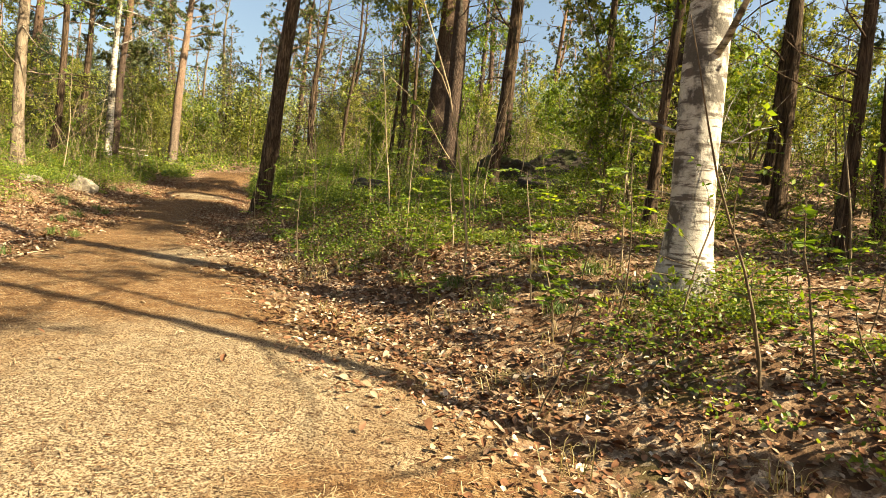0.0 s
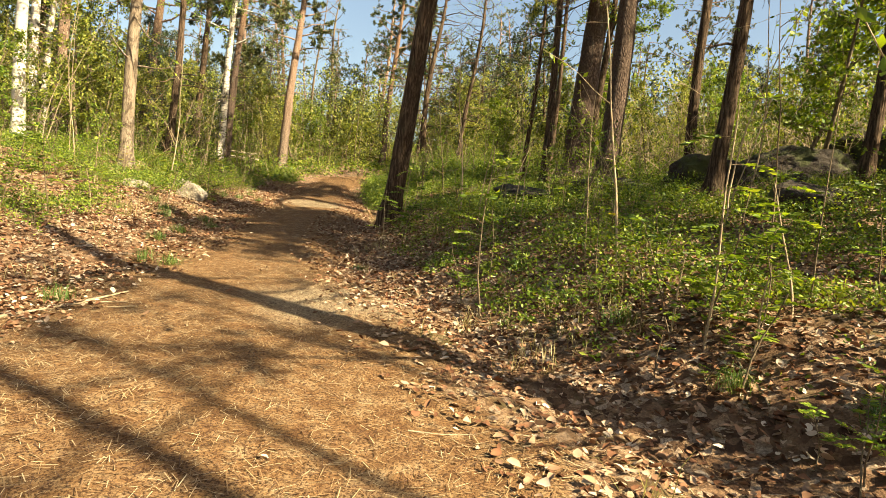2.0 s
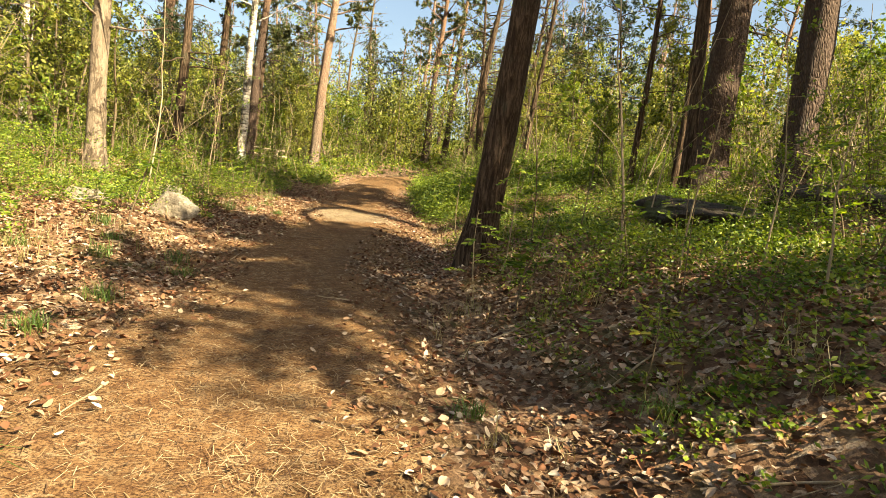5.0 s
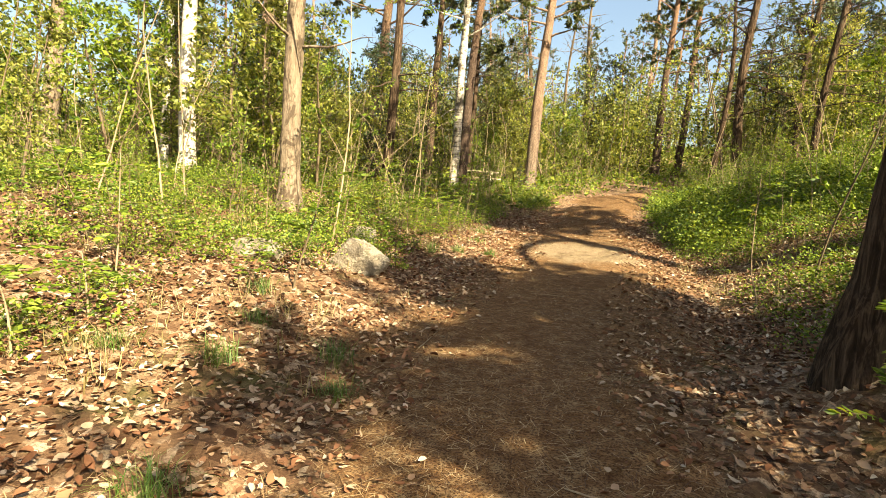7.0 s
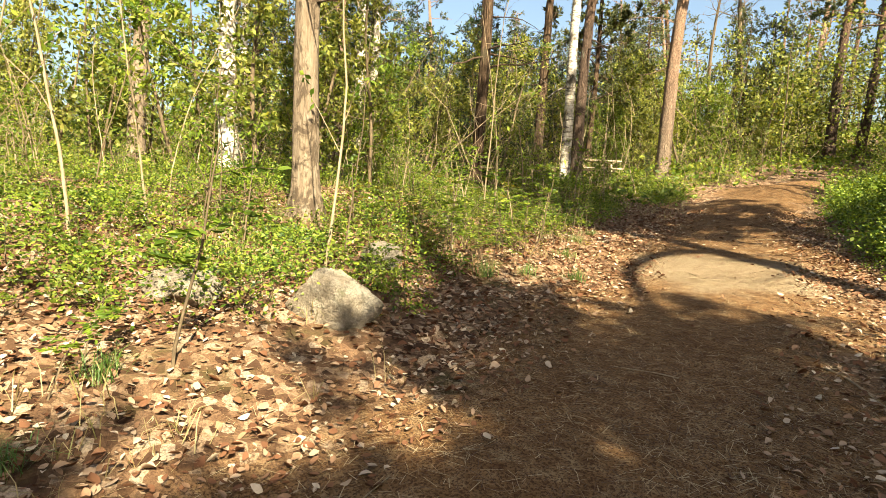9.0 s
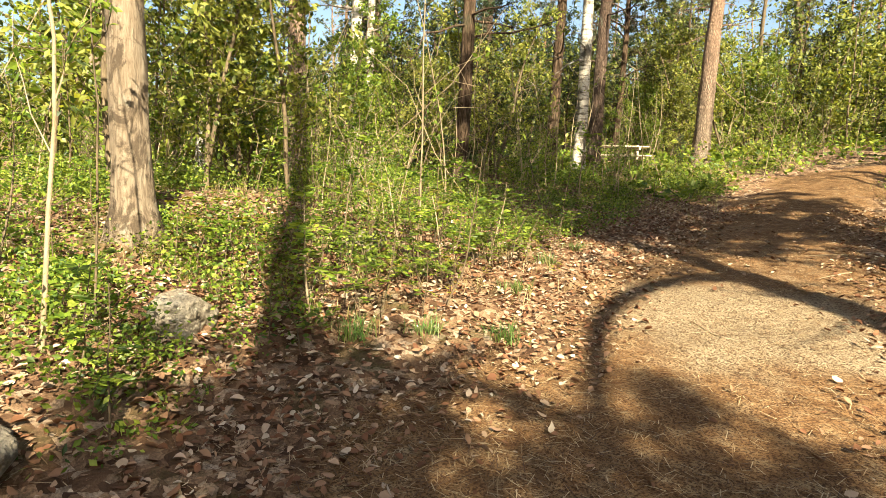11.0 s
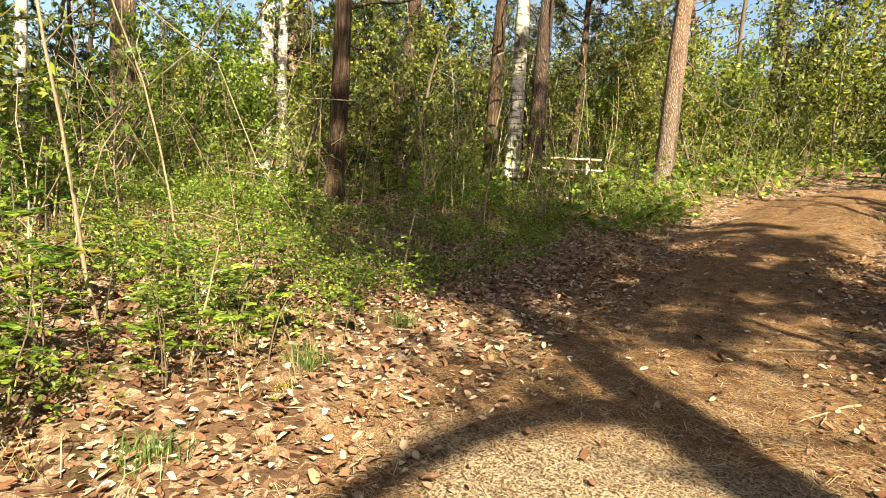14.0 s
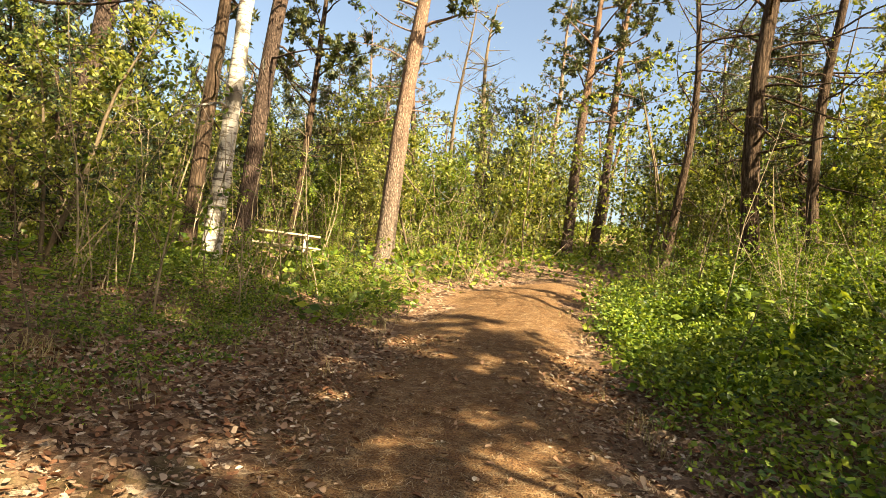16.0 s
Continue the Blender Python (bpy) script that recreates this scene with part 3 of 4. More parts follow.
make_tree("pine_tree", "slender pine beside the picnic table", -20.05, 34.2, 0.26, 12, M_DARK, "pine", (0.03, 0.0), 0.05, 0, 4.5, 12, 1.8, (2, 4, 6), dense=True)
make_tree("pine_tree", PINE_TAG, -25.6, 26.7, 0.55, 15, M_PINE_RED, "pine", (0.0, 0.0), 0.05, 0, 7, 16, 2.6, (3, 7, 6), dense=True)

make_tree("dark_tree", "thin dark tree standing on the shady bank", 4.7, 6.7, 0.17, 9, M_DARK, "leafy", (0.03, 0.02), 0.05, 0, 3.0, 14, 2.0, (1, 3, 5), M_LEAF, 80)


# Added trees whose crowns, above the view, shade the path and the thicket.
for x, y, tall in ((5.3, 9.1, 10.3), (4.4, 11.2, 9.0), (-1.6, 18.4, 12.0)):
    make_tree("broadleaf_tree", "tall slender broadleaf tree added for shade, its high leafy crown unseen", x, y, 0.22, tall, M_DARK, "leafy", (0.0, 0.0), 0.06, 0, 6.8, 36, 2.2, (4, 7, 6), M_LEAF, 330, 0.14)


# Added for its crown's shade; its trunk shadow falls along the arched pine's.
make_tree("broadleaf_tree", "tall slender broadleaf tree added for shade, its high leafy crown unseen", 1.7, 16.94, 0.24, 14.2, M_DARK, "leafy", (0.0, 0.0), 0.06, 0, 10.6, 40, 2.7, (6, 10, 6), M_LEAF, 330, 0.14)


def shade_side_trees():
    """Tall sunward trees beside and behind the walk's start, mostly unseen, added for shade."""
    for x, y, d, tall, kind in ((5.2, 1.4, 0.22, 13, "pine"), (7.0, 1.4, 0.15, 13, "pine"), (9.2, 1.6, 0.17, 13, "pine"), (8.0, -4.2, 0.34, 15, "pine"), (10.5, 4.2, 0.3, 14, "pine"), (4.0, -7.5, 0.25, 12, "pine"),
                                (9.9, 10.4, 0.3, 12, "leafy"), (6.5, 11.5, 0.28, 12, "leafy"), (6.6, 17.8, 0.26, 12, "leafy"), (7.5, 18.0, 0.3, 13, "leafy"), 
                                (12.0, 13.0, 0.3, 14, "pine"), (1.2, 30.0, 0.3, 13, "pine"),
                                (-0.2, 22.4, 0.26, 11, "leafy"), (3.2, 12.6, 0.2, 9, "leafy")):
        if kind == "pine":
            slim = d < 0.18
            make_tree("pine_tree", PINE_TAG, x, y, d, tall, M_PINE, "pine", (0.02, 0.0), 0.05, 0, tall - 1.5 if slim else 7, 4 if slim else 14, 1.0 if slim else 2.0, (3, 7, 4))
        else:
            make_tree("broadleaf_tree", "young broadleaf tree with grey bark and fresh leaves, added for shade", x, y, d, tall, M_DARK, "leafy", (0.03, 0.0), 0.06, 0, 4.0, 34, 2.9, (2, 4, 4), M_LEAF, 220, 0.13)


shade_side_trees()
# Two trees added to streak the path at the bend with shade.
for x, y in ((-1.5, 20.3), (-2.3, 21.5)):
    make_tree("broadleaf_tree", "young broadleaf tree with grey bark and fresh leaves, added for shade", x, y, 0.15, 10.5, M_DARK, "leafy", (0.02, 0.0), 0.08, 0, 5.2, 36, 2.3, (2, 5, 8), M_LEAF_FAR, 300, 0.13)
# Two more, added sunward to shade the edge of the bank.
make_tree("broadleaf_tree", "young broadleaf tree with grey bark and fresh leaves, added for shade", 3.0, 8.3, 0.16, 9.6, M_DARK, "leafy", (0.02, 0.0), 0.08, 0, 5.7, 36, 2.3, (2, 5, 8), M_LEAF, 300, 0.125)
make_tree("broadleaf_tree", "young broadleaf tree with grey bark and fresh leaves, added for shade", 5.9, 7.7, 0.15, 8.0, M_DARK, "leafy", (0.02, 0.0), 0.08, 0, 5.2, 32, 2.1, (2, 5, 8), M_LEAF, 220, 0.125)
BARE_TAG = "crooked dark tree with many bare spreading branches"
for x, y, d in ((-7.5, 31.2, 0.32), (-5.4, 28.6, 0.2), (-9.2, 36.5, 0.24), (-6.0, 34.5, 0.26)):
    make_tree("dark_tree", BARE_TAG, x, y, d, 11, M_DARK, "leafy", (0.02, 0.0), 0.2, 0, 4.5, 16, 3.0, (1.8, 8, 26), M_LEAF, 40)


def arched_pine():
    """Stout pine with one long arched limb, which throws a looped shadow on the path."""
    x, y = -0.1, 17.7
    root = new("pine_tree")
    z0 = ground_z(x, y)
    root.location = (x, y, z0)
    tb, lv = Tubes(), Leaves()
    tp = trunk_points(16, (0.02, 0.0), 0.05)
    z = np.clip(tp[:, 2], 0, None)
    tb.add(tp, 0.27 * np.clip(1 - z / 17, 0.1, 1) ** 0.6 * (1 + 0.5 * np.exp(-z / 0.25)), 16, 0.035)
    fall = np.array([SUN_DIR.x / SUN_DIR.z, SUN_DIR.y / SUN_DIR.z])
    marks = [(-9.35, 21.85), (-9.95, 21.3), (-10.0, 20.4), (-9.6, 19.4), (-8.9, 18.5), (-8.2, 17.7), (-7.6, 16.9)]
    high = [8.3, 8.7, 9.0, 9.2, 9.4, 9.6, 9.8]
    arc = np.array([[mx + fall[0] * h - x, my + fall[1] * h - y, h + 1.45 - z0] for (mx, my), h in zip(marks, high)])
    near = tp[np.argmin(np.abs(tp[:, 2] - arc[0, 2] + 0.3))]
    arc = np.concatenate([[near], arc])
    fine = along(arc, np.linspace(0, 1, 24))
    for k in range(3):
        fine[1:-1] = (fine[:-2] + 2 * fine[1:-1] + fine[2:]) / 4
    tb.add(fine, np.linspace(0.13, 0.06, 24), 7)
    snags(tb, tp, 0.27, 4, 8, 5)
    pine_crown(tb, lv, tp, 0.27, 10.6, 60, 3.2, 9, 6, 0.07)
    part("trunk", tb.mesh("trunk", M_PINE), root)
    part("crown", lv.mesh("crown", M_NEEDLE), root)
    tagged(root, "stout pine with cracked bark and one long arched limb", "tree")


arched_pine()


# ---- scatter of the undergrowth ----
def side(x, y):
    """Metres outside the path: positive on both sides."""
    return np.maximum(x - edge_r(y), edge_l(y) - x)


def patch(x, y, scale, seed):
    """Smooth field of clumps, about 0 to 1."""
    r = np.random.default_rng(seed)
    out = 0
    for k in range(5):
        a, p = r.uniform(0, 6.3), r.uniform(0, 6.3)
        f = scale * (0.6 + 0.35 * k)
        out = out + np.sin((x * math.cos(a) + y * math.sin(a)) * f + p) / (1 + 0.3 * k)
    return 0.5 + out / 4.5


TREE_SPOTS = [(o.location.x, o.location.y) for o in scene.objects if o.type == "EMPTY"]


def variants(maker, count):
    return [maker(k) for k in range(count)]


def place(originals, spots, scales, sink=0.03, tilt=0.06):
    """The first of each kind moves to its own spot, the others are copies."""
    for k, (x, y) in enumerate(spots):
        m = pose(x, y, ground_z(x, y) - sink, *np.degrees(RNG.normal(size=2) * tilt), RNG.uniform(0, 360)) @ Matrix.Scale(float(scales[k]), 4)
        if k < len(originals):
            originals[k].matrix_basis = m
        else:
            copy_thing(originals[k % len(originals)], m)


def understory(k, limbs=24, per=85, size=0.115):
    """A young leafy tree with several thin stems."""
    root = new("young_tree")
    tb, lv = Tubes(), Leaves()
    tall = RNG.uniform(4.6, 6.6)
    for s in range(RNG.integers(1, 4)):
        o = np.array([*RNG.normal(size=2) * 0.25, -0.15])
        st = bent(o, (*RNG.normal(size=2) * 0.09, 1), tall * RNG.uniform(0.7, 1.0), 8, 0.06)
        tb.add(st, np.linspace(0.045, 0.010, 8), 5)
        leafy_crown(tb, lv, st, 0.03, tall * 0.10, limbs, 1.4, per, size)
    part("trunk", tb.mesh("trunk", M_TWIG), root)
    part("crown", lv.mesh("crown", M_LEAF if k % 2 else M_LEAF_FAR), root)
    return tagged(root, "young broadleaf tree with thin brown stems and fresh green leaves", "young tree", "young trees of the wood")


def far_woods(spots):
    """Young trees too far off or too many to tell apart: stems and clumps of leaves."""
    tb, lv = Tubes(), Leaves()
    for x, y in spots:
        z = ground_z(x, y)
        tall = RNG.uniform(3.6, 7.2)
        st = bent((x, y, z - 0.2), (*RNG.normal(size=2) * 0.1, 1), tall, 5, 0.08)
        tb.add(st, np.linspace(0.05, 0.012, 5), 4)
        m = RNG.integers(18, 28)
        c = along(st, RNG.uniform(0.05, 1.0, m)) + RNG.normal(size=(m, 3)) * [0.9, 0.9, 0.35]
        p = np.repeat(c, 22, 0) + RNG.normal(size=(m * 22, 3)) * [0.36, 0.36, 0.2]
        lv.add(*quads(p, RNG.normal(size=(len(p), 3)), RNG.uniform(0.12, 0.26, len(p)), RNG.uniform(0.07, 0.14, len(p))))
    wood = tagged(new("far_woods"), "dense young woodland of fresh green leaves around the path", "woodland", kind="stuff")
    tagged(part("stem", tb.mesh("stem", M_TWIG), wood), kind="stuff")
    tagged(part("foliage", lv.mesh("foliage", M_LEAF_FAR), wood), kind="stuff")


def thicket(k):
    """Twiggy half-bare shrub."""
    root = new("thicket_shrub")
    lv = Leaves()
    for s in range(5):
        tb = Tubes()
        o = np.array([*RNG.normal(size=2) * 0.3, -0.1])
        st = bent(o, (*RNG.normal(size=2) * 0.17, 1), RNG.uniform(1.8, 3.6), 7, 0.08)
        tb.add(st, np.linspace(0.016, 0.005, 7), 4)
        leafy_crown(tb, lv, st, 0.016, 0.25, 6, 0.8, 34, 0.085)
        part("stem", tb.mesh("stem", M_TWIG_DRY if k % 2 else M_TWIG), root)
    part("crown", lv.mesh("crown", M_LEAF), root)
    return tagged(root, "twiggy shrub with thin pale stems and sparse new leaves", "shrub", "twiggy shrubs of the wood")


def young_pine(k, first=1.2, needle=None, label="young pine with dense olive-green needles"):
    root = new("young_pine" if not needle else "young_spruce")
    tb, lv = Tubes(), Leaves()
    tall = RNG.uniform(6.5, 9.5)
    tp = trunk_points(tall, RNG.normal(size=2) * 0.02, 0.06)
    tb.add(tp, 0.10 * np.clip(1 - tp[:, 2] / (tall + 0.5), 0.05, 1), 8, 0.03)
    pine_crown(tb, lv, tp, 0.1, first, 40, 1.8, 4, 5, 0.05)
    part("trunk", tb.mesh("trunk", M_DARK), root)
    part("crown", lv.mesh("crown", needle or M_NEEDLE), root)
    return tagged(root, label, "young pine" if not needle else "young spruce", "young pines of the wood" if not needle else "dark young spruces")


def far_pine(k):
    root = new("far_pine")
    tb, lv = Tubes(), Leaves()
    tall = RNG.uniform(12, 16)
    tp = trunk_points(tall, RNG.normal(size=2) * 0.03, 0.1)
    tb.add(tp, 0.2 * np.clip(1 - tp[:, 2] / (tall + 0.5), 0.05, 1) ** 0.7, 8, 0.03)
    snags(tb, tp, 0.2, 2.5, 6, 6)
    pine_crown(tb, lv, tp, 0.15, 5.5, 20, 2.4, 4, 4, 0.07)
    part("trunk", tb.mesh("trunk", M_PINE_RED if k % 2 else M_PINE), root)
    part("crown", lv.mesh("crown", M_NEEDLE), root)
    return tagged(root, "tall pine among the distant trees", "tree", "distant pines")


def sapling(k):
    """Rowan-like seedling: a thin stem with fans of paired leaflets."""
    root = new("sapling")
    tb, lv = Tubes(), Leaves()
    tall = RNG.uniform(0.5, 1.5)
    st = bent((0, 0, -0.05), (*RNG.normal(size=2) * 0.12, 1), tall, 8, 0.1)
    tb.add(st, np.linspace(0.009, 0.003, 8), 5)
    for j in range(RNG.integers(6, 10)):
        q = along(st, np.array([RNG.uniform(0.35, 1.0)]))[0]
        a = RNG.uniform(0, 6.3)
        rb = bent(q, (math.cos(a), math.sin(a), RNG.uniform(0.1, 0.7)), RNG.uniform(0.12, 0.26), 5, 0.1, -0.12)
        t2 = Tubes()
        t2.add(rb, np.linspace(0.003, 0.0015, 5), 3)
        part("twig", t2.mesh("twig", M_TWIG), root)
        fwd = unit(rb[-1] - rb[0])
        sd = unit(np.cross(fwd, [0, 0, 1.0]))
        t = np.repeat(np.linspace(0.25, 0.95, 6), 2)
        sg = np.tile([1.0, -1.0], 6)[:, None]
        ax = sd * sg + fwd * 0.5 + RNG.normal(size=(12, 3)) * 0.15
        n = len(t)
        lv.add(*blades(along(rb, t), ax, RNG.uniform(0.045, 0.07, n), RNG.uniform(0.018, 0.026, n)))
        lv.add(*blades(rb[-1:], fwd[None], 0.06, 0.024))
    part("stem", tb.mesh("stem", M_TWIG), root)
    part("crown", lv.mesh("crown", M_YELLOW if k == 7 else M_LEAF), root)
    return tagged(root, "yellow-leaved seedling among leaf litter" if k == 7 else "small rowan seedling with paired green leaflets", "sapling", "yellow seedlings" if k == 7 else "seedlings of the undergrowth")


def maple_seedling(k):
    """Seedling with a few broad pale-green leaves on each twig."""
    root = new("seedling")
    tb, lv = Tubes(), Leaves()
    tall = RNG.uniform(0.35, 0.9)
    st = bent((0, 0, -0.05), (*RNG.normal(size=2) * 0.15, 1), tall, 6, 0.1)
    tb.add(st, np.linspace(0.007, 0.003, 6), 5)
    part("stem", tb.mesh("stem", M_TWIG), root)
    for j in range(RNG.integers(4, 8)):
        q = along(st, np.array([RNG.uniform(0.3, 1.0)]))[0]
        a = RNG.uniform(0, 6.3)
        rb = bent(q, (math.cos(a), math.sin(a), RNG.uniform(0.2, 0.9)), RNG.uniform(0.08, 0.22), 4, 0.12)
        t2 = Tubes()
        t2.add(rb, np.linspace(0.003, 0.0015, 4), 3)
        part("twig", t2.mesh("twig", M_TWIG), root)
        n = RNG.integers(3, 6)
        az = RNG.uniform(0, 6.3, n)
        ax = np.stack([np.cos(az), np.sin(az), RNG.uniform(-0.3, 0.3, n)], -1)
        for lobe in (-0.55, 0.0, 0.55):
            c, s2 = math.cos(lobe), math.sin(lobe)
            turned = np.stack([ax[:, 0] * c - ax[:, 1] * s2, ax[:, 0] * s2 + ax[:, 1] * c, ax[:, 2]], -1)
            base = along(rb, np.linspace(0.7, 1.0, n))
            side_v = unit(np.stack([-turned[:, 1], turned[:, 0], np.zeros(n)], -1))
            L = RNG.uniform(0.055, 0.085, n)[:, None]
            turned = unit(turned)
            vs = np.stack([base, base + turned * L * 0.55 + side_v * L * 0.3, base + turned * L, base + turned * L * 0.55 - side_v * L * 0.3], 1).reshape(-1, 3)
            lv.add(vs, np.arange(n)[:, None] * 4 + [0, 1, 2, 3])
    part("crown", lv.mesh("crown", M_LEAF if k else M_YELLOW), root)
    return tagged(root, "broad-leaved seedling with pale yellow-green leaves", "seedling", "broad-leaved seedlings")


def bare_stem(k):
    """Thin leafless sapling."""
    root = new("bare_sapling")
    tb, lv = Tubes(), Leaves()
    tall = RNG.uniform(1.2, 3.0)
    st = bent((0, 0, -0.05), (*RNG.normal(size=2) * 0.08, 1), tall, 9, 0.06)
    tb.add(st, np.linspace(0.010, 0.003, 9), 5)
    part("stem", tb.mesh("stem", M_TWIG_DRY if k % 2 else M_TWIG), root)
    for j in range(4):
        q = along(st, np.array([RNG.uniform(0.25, 0.95)]))[0]
        tw = bent(q, (*RNG.normal(size=2), 0.9), tall * RNG.uniform(0.12, 0.34), 5, 0.18)
        t2 = Tubes()
        t2.add(tw, np.linspace(0.004, 0.0015, 5), 3)
        part("twig", t2.mesh("twig", M_TWIG_DRY if k % 2 else M_TWIG), root)
        n = 9
        lv.add(*quads(along(tw, RNG.uniform(0.3, 1, n)), RNG.normal(size=(n, 3)), 0.055, 0.03))
    part("crown", lv.mesh("crown", M_LEAF), root)
    return tagged(root, "thin bare sapling stem with a few opening leaves", "sapling", "bare stems of the undergrowth")


def spots_where(n, xr, yr, test, seed):
    r = np.random.default_rng(seed)
    got = []
    while len(got) < n:
        x, y = r.uniform(*xr), r.uniform(*yr)
        if test(x, y, r) and all((x - a) ** 2 + (y - b) ** 2 > 0.35 for a, b in TREE_SPOTS):
            got.append((x, y))
    return got


def wood_test(x, y, r):
    s = float(side(x, y))
    near = 3.6 if x < edge_l(y) else (4.6 if y < 24 else 2.6)
    if y < 9 and x > 0:
        near = 6.5
    if -22 < x < -14 and 28.5 < y < 33 or (-16.5 < x < -12 and 26 < y < 32):
        return False
    return s > near and r.uniform() < 0.35 + 0.65 * float(patch(x, y, 0.45, 3)) and (y > 4 or x > 5 or x < -9)


u_spots = spots_where(165, (-32, 14), (4, 46), wood_test, 11)
# Ten spots set by hand on the sunward side, to shade the right bank.
u_spots[7:17] = [(9.6, 6.4), (7.4, 5.6), (7.9, 0.6), (8.4, 6.4), (5.9, 8.6), (9.3, 3.4), (3.2, 9.6), (3.9, 8.2), (6.4, 14.2), (7.4, 13.0)]
place(variants(understory, 7), u_spots, RNG.uniform(0.65, 1.15, 400))
t_spots = spots_where(185, (-22, 7), (5, 40), lambda x, y, r: float(side(x, y)) > (2.2 if x < edge_l(y) else 3.0) and wood_test(x - 1.6 if x < edge_l(y) else x + 1.6, y, r), 12)
t_spots += spots_where(34, (-10.2, 0), (24, 38), lambda x, y, r: 1.2 < x - float(edge_r(y)) < 6, 35)
place(variants(thicket, 6), t_spots, RNG.uniform(0.4, 0.9, 400))
y_spots = spots_where(36, (-45, 20), (24, 75), lambda x, y, r: float(side(x, y)) > 5 and not (-22 < x < -12 and 24 < y < 36), 13)
y_spots[:10] = [(-21.0, 40.4), (-23.5, 44.0), (-27.0, 41.0), (-20.6, 56.0), (-8.0, 42.5), (-5.5, 39.0), (-3.0, 36.0), (-10.0, 49.0), (-7.0, 52.0), (-16.5, 52.0)]
place(variants(young_pine, 4), y_spots, RNG.uniform(0.7, 1.1, 100))
place([young_pine(0, 0.4, M_SPRUCE, "small dark green spruce in the shade of the trees") for k in range(2)], [(-17.2, 24.9), (-18.3, 26.2), (-19.2, 27.6), (-17.6, 26.9), (-21.0, 25.6), (-15.3, 30.6)], [0.55, 0.62, 0.6, 0.42, 0.6, 0.22])
# Spruces out of view, added on the sunward side to shade the bank.
place([young_pine(k, 1.5, M_SPRUCE, "dense dark spruce, unseen, added sunward to shade the bank") for k in range(3)], [(12.6, 10.2), (10.4, -0.2), (15.5, 15.0), (9.0, 8.7)], [1.1, 0.85, 1.4, 0.95])
d_spots = spots_where(34, (-42, -22), (18, 56), lambda x, y, r: float(side(x, y)) > 5.5 and (x + 17.1) ** 2 + (y - 30.2) ** 2 > 22, 52) + spots_where(16, (-8, 14), (30, 50), lambda x, y, r: float(side(x, y)) > 4, 53)
place([young_pine(k, 0.4, M_SPRUCE, "dark green evergreen among the broadleaf undergrowth") for k in range(3)], d_spots, RNG.uniform(0.6, 1.3, 100))
f_spots = spots_where(80, (-70, 45), (38, 100), lambda x, y, r: float(side(x, y)) > 4 or y > 55, 14)
place(variants(far_pine, 5), f_spots, RNG.uniform(0.8, 1.15, 200))
f2_spots = spots_where(240, (-80, 50), (42, 100), lambda x, y, r: abs(x + 12) > 3 or y > 52, 15)
w_spots = spots_where(150, (-80, -36), (-5, 65), lambda x, y, r: True, 16) + spots_where(90, (-40, -23), (4, 40), lambda x, y, r: True, 41)
# Woods to the right and behind, mostly unseen, added to cut the sky light.
e_spots = spots_where(90, (9, 40), (-25, 45), lambda x, y, r: x > 13 or y < 2 or y > 24, 26)
k_spots = spots_where(60, (-30, 9), (-30, -5), lambda x, y, r: float(side(x, y)) > 2.5, 27)
r_spots = spots_where(190, (-48, 20), (30, 52), lambda x, y, r: float(side(x, y)) > (6 if y < 40 else 2) and not (-24 < x < -12 and y < 37), 29)
r_spots += spots_where(50, (-22, -3), (40, 52), lambda x, y, r: abs(x + 12.0) > 1.6, 40)
far_woods(r_spots + f2_spots + w_spots + e_spots + k_spots)
k2_spots = spots_where(40, (-40, 40), (-40, -8), lambda x, y, r: float(side(x, y)) > 3, 28)
place(variants(far_pine, 3), k2_spots, RNG.uniform(0.8, 1.15, 200))
s_spots = spots_where(230, (-18, 6), (3, 36), lambda x, y, r: 0.7 < float(side(x, y)) < 7 and r.uniform() < 0.15 + float(patch(x, y, 1.1, 5)), 17)
s_spots[:8] = [(-11.0, 17.6), (-10.6, 18.6), (-11.3, 18.9), (-10.7, 17.2), (-10.9, 19.4), (-11.9, 18.1), (-11.6, 20.0), (-10.35, 18.3)]
s_spots[30:42] = [(-0.43, 7.15), (-0.61, 7.24), (-0.19, 6.98), (-0.81, 7.4), (1.0, 4.6), (1.5, 4.65), (2.6, 4.1), (2.35, 3.4), (-1.2, 9.2), (-2.0, 11.9), (-2.1, 9.2), (-4.0, 12.9)]
s_spots += spots_where(34, (-12.4, -10.2), (16.4, 20.6), lambda x, y, r: float(side(x, y)) > 0.8, 33)
s_spots += spots_where(30, (-2.4, 3.2), (3.2, 12.5), lambda x, y, r: 0.9 < float(side(x, y)) < 3.5, 34)
place(variants(sapling, 7), s_spots, np.where(np.arange(400) < 230, RNG.uniform(0.6, 1.3, 400), RNG.uniform(0.4, 0.8, 400)))
place([sapling(7)], [(-10.6, 18.6), (-10.35, 18.3), (-10.5, 19.8), (-10.9, 18.2), (-11.0, 17.4), (-10.8, 19.1), (-11.2, 20.4)], [0.5, 0.6, 0.55, 0.7, 0.6, 0.45, 0.6])
m_spots = spots_where(46, (-12.4, -10.0), (15.6, 21.5), lambda x, y, r: float(side(x, y)) > 0.7, 36) + spots_where(24, (-12.0, -8.6), (9, 15.6), lambda x, y, r: float(side(x, y)) > 1.2, 37)
m_spots += spots_where(30, (-4, 3.5), (3.4, 16), lambda x, y, r: 1.0 < float(side(x, y)) < 4.5, 38) + spots_where(20, (-9, -4), (21, 31), lambda x, y, r: 0.6 < float(side(x, y)) < 3.5, 39)
m_spots += spots_where(18, (-12.0, -10.1), (16.8, 19.6), lambda x, y, r: float(side(x, y)) > 0.9, 43)
